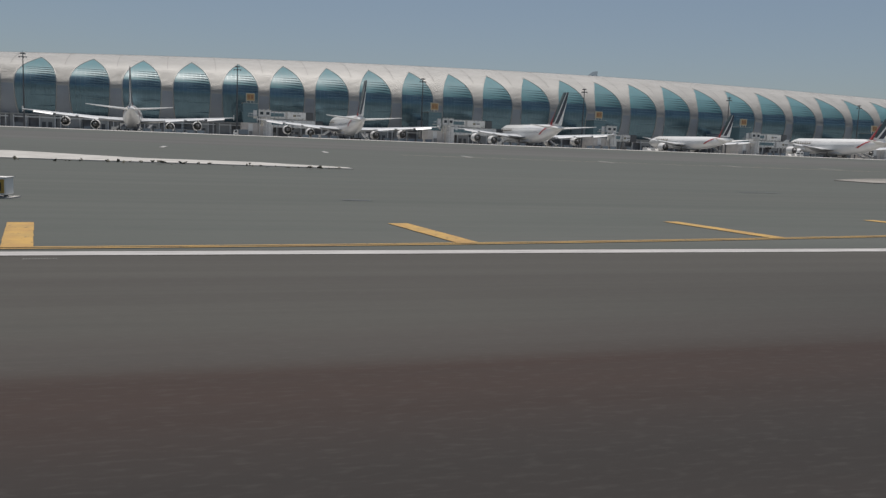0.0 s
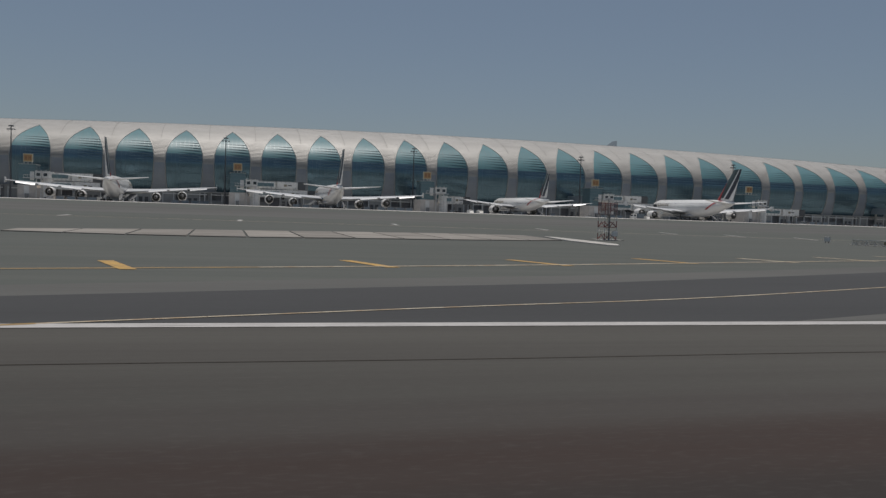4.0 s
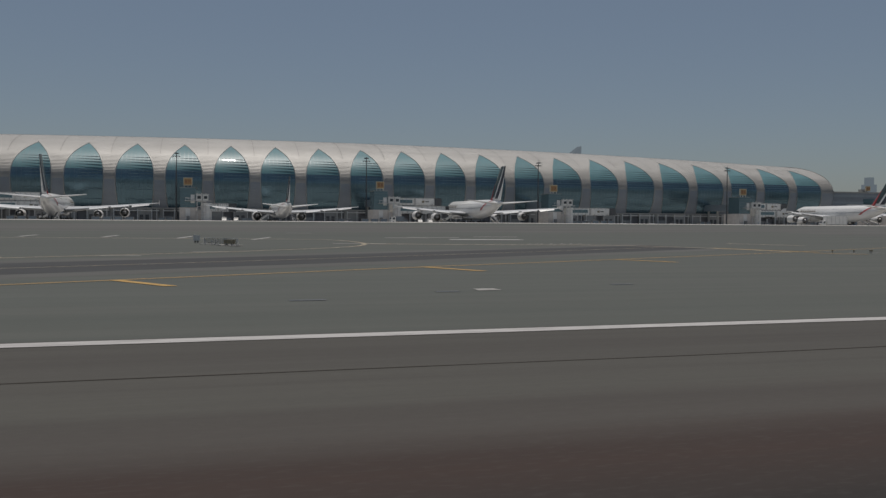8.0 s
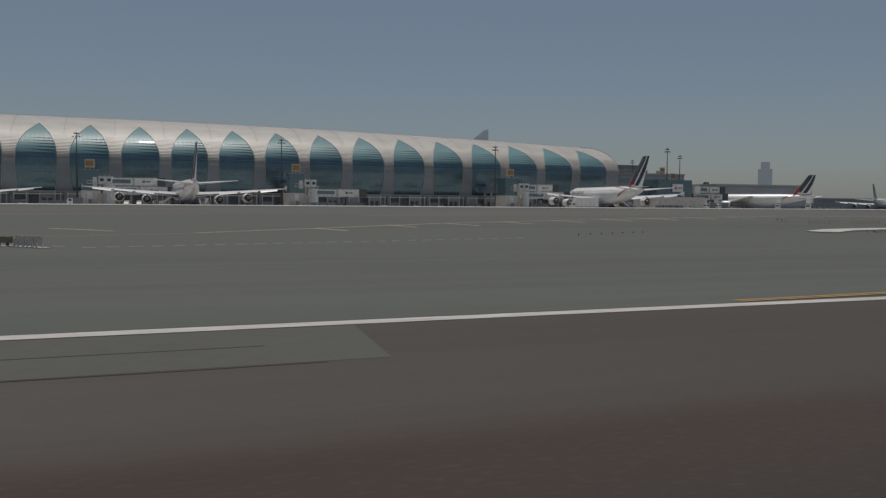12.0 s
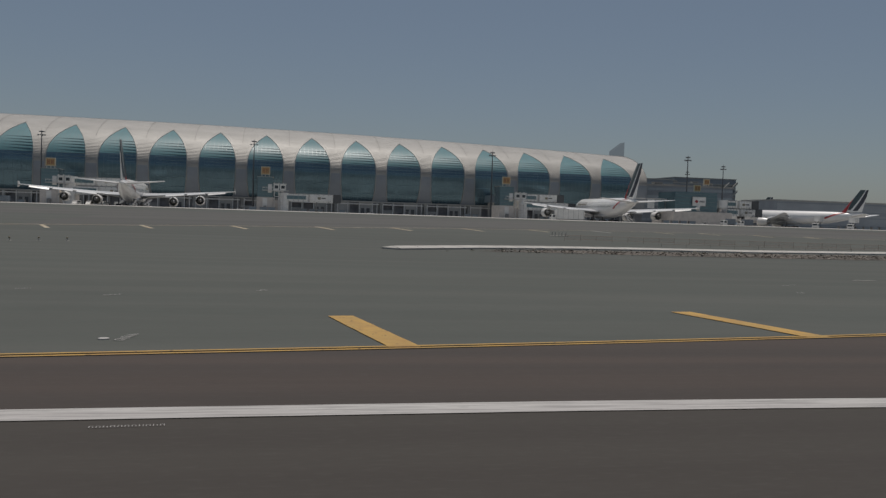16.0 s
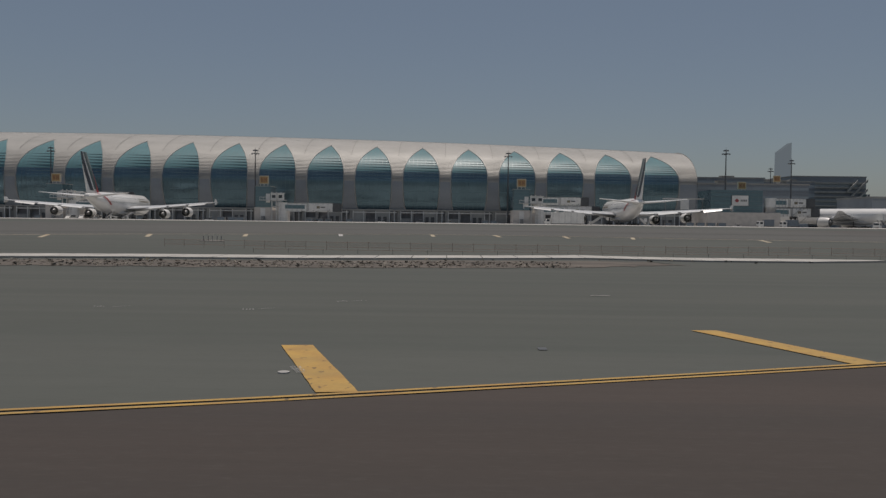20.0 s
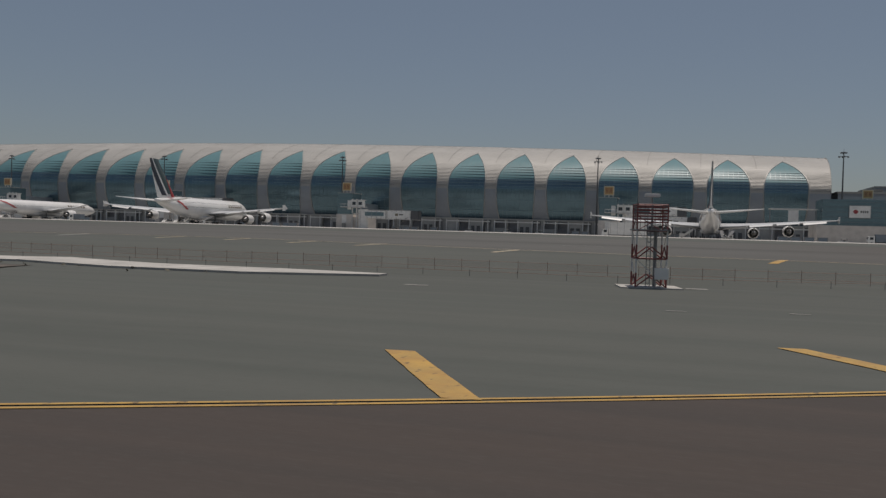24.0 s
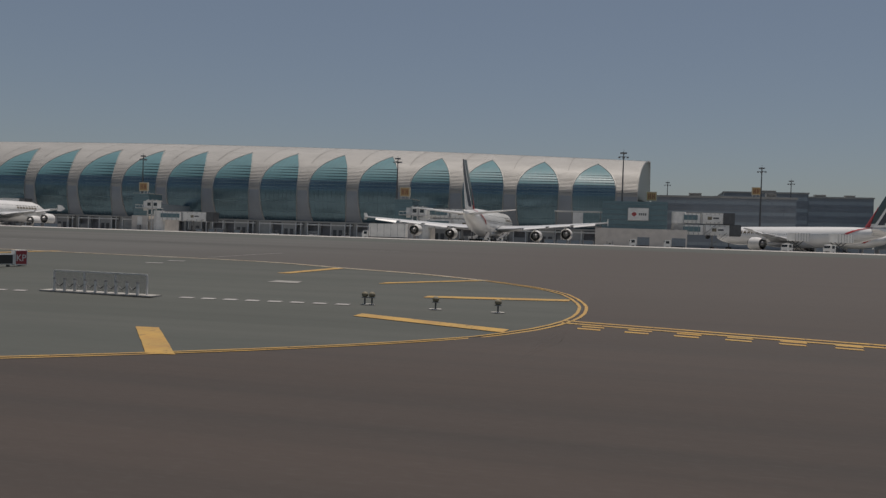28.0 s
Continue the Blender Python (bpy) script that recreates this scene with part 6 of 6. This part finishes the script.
def edge_light(x, y, heads=1, size=1.0):
    ob = thing("edge_light", "small elevated taxiway light on a short post", "light", pose(x, y, ground_z(y, x)) @ Matrix.Scale(size, 4), "edge lights")
    part("pad", bar((0, 0, 0), (0, 0, 0.03), 0.3, 12), CONCRETE, ob)
    for i in range(heads):
        dx = (i - (heads - 1) / 2) * 0.34
        part("post", bar((dx, 0, 0), (dx, 0, 0.38), 0.04, 6), DARKSTEEL, ob)
        part("lamp", loft([[(dx + q * math.cos(a), q * math.sin(a), z) for a in [math.pi * i / 5 for i in range(10)]] for q, z in ((0.08, 0.34), (0.15, 0.40), (0.16, 0.48), (0.11, 0.56), (0.03, 0.59))]), SIGNBACK, ob, smooth=True)
        part("collar", bar((dx, 0, 0.31), (dx, 0, 0.35), 0.16, 10), STEEL, ob)
    return ob


edge_light(10.25, 137.5, 2)
edge_light(13.55, 137.0)
edge_light(16.35, 137.0)
for i in range(7):
    x = -203.2 + 2.15 * i
    edge_light(x, 98.5 + 1.03 * i, 1, 0.6)
for x, y in ((-273.6, 92.6), (-270.8, 92.3), (-268.0, 92.7)):
    edge_light(x, y, 2 if x > -269 else 1, 0.75)


def net_fence(points, h, label, net=True, gap=2.6):
    """A low temporary fence: thin posts with sagging orange netting, or a single rope."""
    ob = thing("net_fence" if net else "rope_fence", label, "fence", group="low fences")
    pts = [Vector(p) for p in points]
    places = along(pts, 0.01, gap, 300)
    for p in places:
        z = ground_z(p.y, p.x)
        part("post", bar((p.x, p.y, z), (p.x, p.y, z + h), 0.018, 5), ROPE if net else DARKSTEEL, ob)
    for i, (a, b) in enumerate(zip(places, places[1:])):
        za, zb = ground_z(a.y, a.x), ground_z(b.y, b.x)
        if net:
            lo, hi = 0.30 * h, 0.86 * h
            m = (a + b) / 2
            zm = (za + zb) / 2 - 0.06
            for lift in (lo, hi):
                part("edge_rope", bar((a.x, a.y, za + lift), (b.x, b.y, zb + lift), 0.013, 4), ROPE, ob)
            if i % 4 == 3:
                continue
            part("netting", from_lists([(a.x, a.y, za + lo), (m.x, m.y, zm + lo), (b.x, b.y, zb + lo), (b.x, b.y, zb + hi), (m.x, m.y, zm + hi), (a.x, a.y, za + hi)], [(0, 1, 4, 5), (1, 2, 3, 4)]), NETTING, ob)
        else:
            part("rope", bar((a.x, a.y, za + h * 0.8), (b.x, b.y, zb + h * 0.8), 0.014, 5), ROPE, ob)
    return ob


def along(points, start, step, count):
    """Places at even steps along a line in the plan."""
    out, want, gone = [], start, 0
    for a, b in zip(points, points[1:]):
        d = (b - a).length
        while gone + d >= want and len(out) < count:
            out.append(a + (b - a) * ((want - gone) / d))
            want += step
        gone += d
    return out


net_fence([(-131.5, 138.0), (-120, 136.8), (-104, 135.8), (-75, 135.0), (-62, 136.2), (-50, 135.6), (-38.5, 135.6), (-28, 136.6), (-18.3, 137.0)], 0.95, "faded orange net fence on thin posts along the island", True, 2.3)
net_fence([(-120, 131.0), (-71, 130.3), (-53.5, 131.2), (-42, 131.0), (-36.6, 132.0), (-28.5, 133.2), (-20.5, 135.0), (-17.7, 135.3)], 0.5, "thin rope fence on short dark posts", False, 3.6)

# cluster of short posts on the far shoulder
ob = thing("post_cluster", "cluster of short steel posts on a pale pad", "posts", pose(-128.9, 148.2, ground_z(148.2, -128.9)))
part("pad", box(-1.4, -0.8, 0, 1.4, 0.8, 0.05), CONCRETE, ob)
for i in range(5):
    part("post", bar((-1.1 + 0.55 * i, 0.2 * (i % 2), 0.04), (-1.1 + 0.55 * i, 0.2 * (i % 2), 0.6), 0.06, 6), STEEL, ob)

# rubble, soil and dry shrubs on the island
worn = random.Random(12)
OUTLINE = [(-152, 104), (-130, 103.2), (-109.5, 104.5), (-91.6, 108), (-80, 115), (-82, 121), (-100, 119.0), (-113, 115.0), (-128, 113.6), (-140, 111), (-152, 104)]
edge = [Vector(a).lerp(Vector(b), j / 14) + Vector((worn.uniform(-0.5, 0.5), worn.uniform(-0.75, 0.75))) for a, b in zip(OUTLINE, OUTLINE[1:]) for j in range(14)]
patch("soil_strip", [q[:] for q in edge], SAND, 0.03, "bare sandy soil with rubble beside the kerb", "soil", kind="structure")
rnd = random.Random(7)


def scatter(name, label, category, count, line, spread, size, material, flat):
    verts, faces = [], []
    for _ in range(count):
        t = rnd.random() * (len(line) - 1)
        i = int(t)
        a, b = Vector(line[i]), Vector(line[i + 1])
        p = a + (b - a) * (t - i)
        x, y = p.x + rnd.uniform(-1, 1), p.y + rnd.uniform(-spread, spread)
        z, s = ground_z(y, x) + 0.02, size * rnd.uniform(0.3, 1.0)
        n = len(verts)
        k = 6
        for _ in range(k):
            verts.append((x + rnd.uniform(-s, s), y + rnd.uniform(-s, s), z + rnd.uniform(0, s * flat)))
        faces += [(n, n + 1, n + 2), (n, n + 2, n + 3), (n + 3, n + 4, n + 5), (n + 1, n + 4, n + 2), (n, n + 4, n + 5)]
    return tagged(part(name, from_lists(verts, faces), material), label, category, "", "stuff")


scatter("rubble", "small broken stones scattered on the soil", "stones", 900, [(-150, 106), (-128, 108), (-108, 109.5), (-90, 113)], 4.6, 0.24, RUBBLE, 0.8)
scatter("soil_clods", "dark clods of earth and debris on the soil", "earth", 700, [(-150, 105.5), (-128, 108), (-108, 110), (-90, 114)], 4.8, 0.20, SAND, 0.6)
scatter("dry_shrubs", "small dry shrubs along the kerb", "shrubs", 45, [(-156, 102.5), (-140, 109), (-113, 113.2), (-88, 121), (-62, 120.5)], 1.6, 0.28, SHRUB, 0.9)
scatter("dry_shrubs", "small dry shrubs along the concrete slabs", "shrubs", 60, [(-590, 98), (-566, 96), (-545, 94)], 1.5, 0.4, SHRUB, 1.2)

# ---- vehicles on the apron ----
def wheels(ob, xs, w, r):
    for x in xs:
        for y in (-w, w):
            part("wheel", bar((x, y - 0.15, r), (x, y + 0.15, r), r, 12), RUBBER, ob)


def truck(m, length, height, label, body=WHITEMETAL, lifted=0.0):
    ob = thing("cargo_truck", label, "truck", m, "apron trucks")
    L = length
    part("chassis", box(-L / 2, -1.0, 0.6, L / 2, 1.0, 1.0), DARKSTEEL, ob)
    cab = part("cab", loft([[(-L / 2, y, z) for y, z in ((-1.2, 0.7), (1.2, 0.7), (1.2, 1.7), (-1.2, 1.7))], [(-L / 2 + 0.3, y, z) for y, z in ((-1.2, 0.6), (1.2, 0.6), (1.2, 2.7), (-1.2, 2.7))], [(-L / 2 + 2.0, y, z) for y, z in ((-1.2, 0.6), (1.2, 0.6), (1.2, 2.8), (-1.2, 2.8))]]), WHITEMETAL, ob, "white cab")
    part("side_window", box(-L / 2 + 0.6, -1.22, 1.7, -L / 2 + 1.6, -1.19, 2.5), CABGLASS, cab)
    part("windscreen", box(-L / 2 + 0.02, -1.0, 1.8, -L / 2 + 0.24, 1.0, 2.5), CABGLASS, cab)
    part("cargo_box", box(-L / 2 + 2.3, -1.3, 1.0 + lifted, L / 2, 1.3, height + lifted, 0.04), body, ob, "ribbed cargo box")
    for i in range(6):
        x = -L / 2 + 2.8 + (L - 3.2) * i / 5
        part("rib", box(x - 0.04, -1.34, 1.0 + lifted, x + 0.04, -1.3, height + lifted), STEEL, ob)
    if lifted:
        for s in (-1, 1):
            part("scissor_arm", bar((-L / 4, s * 0.7, 1.0), (L / 4, s * 0.7, 1.0 + lifted), 0.12, 6), DARKSTEEL, ob)
            part("scissor_arm", bar((L / 4, s * 0.7, 1.0), (-L / 4, s * 0.7, 1.0 + lifted), 0.12, 6), DARKSTEEL, ob)
    wheels(ob, (-L / 2 + 1.1, L / 2 - 1.2, L / 2 - 2.4), 1.05, 0.48)
    return ob


def van(m, label, paint=WHITEMETAL):
    ob = thing("van", label, "van", m, "apron vans")
    part("body", loft([[(x, y, z) for y, z in ((-0.95, 0.35), (0.95, 0.35), (0.95 * f, h), (-0.95 * f, h))] for x, h, f in ((-2.6, 0.9, 1), (-2.2, 1.15, 0.97), (-1.4, 2.1, 0.86), (2.3, 2.15, 0.88), (2.6, 1.9, 0.9))]), paint, ob)
    part("windscreen", loft([[(-2.12, -0.8, 1.2), (-2.12, 0.8, 1.2), (-2.1, 0.8, 1.24), (-2.1, -0.8, 1.24)], [(-1.5, -0.75, 2.0), (-1.5, 0.75, 2.0), (-1.46, 0.75, 2.02), (-1.46, -0.75, 2.02)]]), CABGLASS, ob)
    part("side_window", box(-1.3, -0.93, 1.35, 1.9, -0.88, 1.95), CABGLASS, ob)
    for y in (-0.6, 0.6):
        part("headlight", box(-2.63, y - 0.15, 0.7, -2.55, y + 0.15, 0.9), WHITEMETAL, ob)
    wheels(ob, (-1.7, 1.7), 0.85, 0.34)
    return ob


def tug(m, label):
    ob = thing("baggage_tug", label, "tractor", m, "baggage tugs")
    part("body", box(-1.5, -0.8, 0.3, 1.5, 0.8, 0.95, 0.08), WHITEMETAL, ob)
    part("seat", box(0.1, -0.6, 0.95, 0.7, 0.6, 1.3, 0.05), RUBBER, ob)
    part("roof", box(-0.5, -0.8, 1.9, 1.2, 0.8, 1.97), WHITEMETAL, ob)
    for x in (-0.45, 1.15):
        for y in (-0.72, 0.72):
            part("roof_post", bar((x, y, 0.95), (x, y, 1.9), 0.035, 5), DARKSTEEL, ob)
    wheels(ob, (-1.0, 1.0), 0.75, 0.32)
    return ob


def cart(m, label, loaded):
    ob = thing("baggage_cart", label, "cart", m, "baggage carts")
    part("deck", box(-1.6, -0.8, 0.4, 1.6, 0.8, 0.55), STEEL, ob)
    if loaded:
        part("container", loft([[(-1.5, y, z) for y, z in ((-0.75, 0.55), (0.75, 0.55), (0.75, 1.95), (-0.75, 1.95))], [(1.5, y, z) for y, z in ((-0.75, 0.55), (0.75, 0.55), (0.75, 1.95), (-0.75, 1.95))]]), STEEL, ob, "metal freight container")
        part("curtain", box(-1.3, -0.78, 0.7, 1.3, -0.75, 1.8), BLUEGREY, ob)
    else:
        part("canopy", box(-1.6, -0.82, 1.75, 1.6, 0.82, 1.82), STEEL, ob)
        for x in (-1.5, 1.5):
            for y in (-0.75, 0.75):
                part("canopy_post", bar((x, y, 0.55), (x, y, 1.75), 0.035, 5), STEEL, ob)
    part("tow_bar", bar((-1.6, 0, 0.42), (-2.3, 0, 0.38), 0.04, 5), DARKSTEEL, ob)
    wheels(ob, (-1.1, 1.1), 0.7, 0.24)
    return ob


Z = APRON_Z
truck(pose(-57.1, 352.6, Z), 14.0, 5.0, "white-cabbed cargo truck with a tall grey box behind an airliner's wing")
truck(pose(19.2, 362.5, Z), 5.8, 3.4, "small blue-grey service truck beside the beige wall", BLUEGREY)
truck(pose(29.4, 366.0, Z), 6.2, 3.4, "small grey service truck beside the beige wall", BLUEGREY)
truck(pose(62.8, 363.0, Z, 0, 0, 38), 8.5, 3.3, "catering truck with its box raised to the airliner", WHITEMETAL, 2.6)
truck(pose(72.0, 352.0, Z, 0, 0, 38), 8.5, 3.3, "catering truck with its box raised near the tail", WHITEMETAL, 2.4)
truck(pose(-269.5, 355.0, Z), 5.5, 3.0, "dark service truck near a gate house", BLUEGREY)
truck(pose(-538, 366.0, Z), 6.0, 3.0, "service truck parked near a gate house", BLUEGREY)
van(pose(-251.3, 389, Z, 0, 0, 80), "white van parked nose-on under a wing")
van(pose(-246.5, 390, Z, 0, 0, 85), "white van parked nose-on under a wing")
van(pose(-240.3, 389, Z, 0, 0, 95), "white van parked nose-on under a wing")
van(pose(-338.5, 385, Z, 0, 0, 90), "white van parked nose-on beside a gate house")
van(pose(-333.5, 386, Z, 0, 0, 90), "white van parked nose-on beside a gate house")
for x, y in ((-185.4, 352.5), (-128.5, 428), (-111.5, 428), (-98, 429), (-425, 372), (-517, 369), (-288, 366), (10, 366), (-560.5, 352)):
    tug(pose(x, y, Z), "white baggage tug with a canopy on the apron")
rnd = random.Random(11)
for x0, y0, n, full in ((-576, 352, 6, 1), (-388, 354, 4, 1), (-183.0, 353, 2, 1), (-124.5, 428, 3, 0), (-107.5, 428, 3, 0), (-421, 372, 3, 1), (-513, 369, 4, 1), (-283, 366, 3, 1), (66, 354, 8, 1), (-176, 352, 1, 1), (-205, 372, 3, 0), (-10, 366, 4, 1), (-470, 372, 4, 1), (-300, 370, 3, 0)):
    for i in range(n):
        cart(pose(x0 + 4.0 * i + 2, y0 + rnd.uniform(-0.3, 0.3), Z), "loaded metal freight cart on the apron" if full else "open baggage cart with a canopy on the apron", full)
for x, y in ((39.0, 345), (40.2, 345.4), (52.4, 345)):
    ob = thing("traffic_cone", "white and orange traffic cone on the apron", "cone", pose(x, y, Z), "traffic cones")
    part("foot", box(-0.3, -0.3, 0, 0.3, 0.3, 0.06), RUBBER, ob)
    part("cone", bar((0, 0, 0.05), (0, 0, 1.0), 0.25, 10, 0.05), REDPAINT, ob)
    part("white_band", bar((0, 0, 0.42), (0, 0, 0.68), 0.175, 10, 0.125), WHITEMETAL, ob)


def belt_loader(m, label):
    """A low loader with a raised conveyor belt."""
    ob = thing("belt_loader", label, "loader", m, "belt loaders")
    part("chassis", box(-2.8, -0.9, 0.4, 2.8, 0.9, 0.85, 0.06), WHITEMETAL, ob)
    part("cab", box(-2.6, -0.9, 0.85, -1.2, 0.1, 1.9, 0.06), WHITEMETAL, ob)
    part("cab_window", box(-2.64, -0.75, 1.2, -2.58, -0.05, 1.75), CABGLASS, ob)
    part("belt", loft([[(x, -0.45, z), (x, 0.75, z), (x, 0.75, z + 0.2), (x, -0.45, z + 0.2)] for x, z in ((-3.6, 0.9), (3.9, 3.2))]), DARKSTEEL, ob, "dark rubber conveyor belt")
    for y in (-0.45, 0.75):
        part("belt_rail", bar((-3.6, y, 1.45), (3.9, y, 3.75), 0.04, 5), STEEL, ob)
        part("lift_arm", bar((0.4, y, 0.85), (1.6, y, 2.5), 0.07, 6), STEEL, ob)
    wheels(ob, (-1.8, 1.8), 0.8, 0.42)
    return ob


def stairs(m, label):
    """A passenger stair truck."""
    ob = thing("stair_truck", label, "stairs", m, "stair trucks")
    part("chassis", box(-3.6, -1.1, 0.5, 3.6, 1.1, 0.95, 0.05), WHITEMETAL, ob)
    part("cab", box(-3.5, -1.0, 0.95, -1.9, 1.0, 2.2, 0.08), WHITEMETAL, ob)
    part("windscreen", box(-3.54, -0.85, 1.45, -3.48, 0.85, 2.05), CABGLASS, ob)
    for k in range(14):
        part("step", box(-1.9 + 0.36 * k, -0.8, 1.0 + 0.25 * k, -1.5 + 0.36 * k, 0.8, 1.06 + 0.25 * k), STEEL, ob)
    part("platform", box(3.1, -0.95, 4.4, 4.9, 0.95, 4.52), STEEL, ob)
    for y in (-0.85, 0.85):
        part("side_panel", loft([[(x, y - 0.03, z), (x, y + 0.03, z), (x, y + 0.03, z + 1.0), (x, y - 0.03, z + 1.0)] for x, z in ((-1.9, 1.0), (3.2, 4.5), (4.9, 4.5))]), WHITEMETAL, ob, "white side panel")
        part("prop", bar((2.6, y, 0.95), (3.8, y, 4.4), 0.08, 6), STEEL, ob)
    wheels(ob, (-2.6, 2.4), 1.0, 0.45)
    return ob


loader = belt_loader(pose(-577.0, 358.5, Z, 0, 0, 95), "white belt loader with a dark belt beside an airliner's tail")
for x, y, turn in ((-573.5, 368, 80), (-487.5, 360, 95), (-484, 371, 75), (-400.5, 360, 92), (-311.5, 366, 95), (-224.5, 361, 95), (-221, 370, 80), (-26.5, 361, 95), (-23.5, 370, 78)):
    copy_thing(loader, pose(x, y, Z, 0, 0, turn))
steps = stairs(pose(-586.5, 398, Z, 0, 0, 0), "white stair truck beside an airliner")
for x, y in ((-498, 398), (-410, 399), (-320, 402), (-235, 399), (-37, 399)):
    copy_thing(steps, pose(x, y, Z))
open_cart = cart(pose(-690, 430, Z), "open baggage cart with a canopy on the apron", 0)
full_cart = cart(pose(-686, 430, Z), "loaded metal freight cart on the apron", 1)
for x0 in (-640, -610, -566, -556, -520, -508, -470, -455, -425, -380, -366, -340, -330, -290, -250, -240, -200, -160, -150, -140, -90, -52, -45, -12):
    n = rnd.randint(2, 4)
    for i in range(n):
        copy_thing(rnd.choice((open_cart, full_cart)), pose(x0 + 3.9 * i + rnd.uniform(-0.3, 0.3), 426 + rnd.uniform(-4, 2), Z, 0, 0, rnd.uniform(-4, 4)))
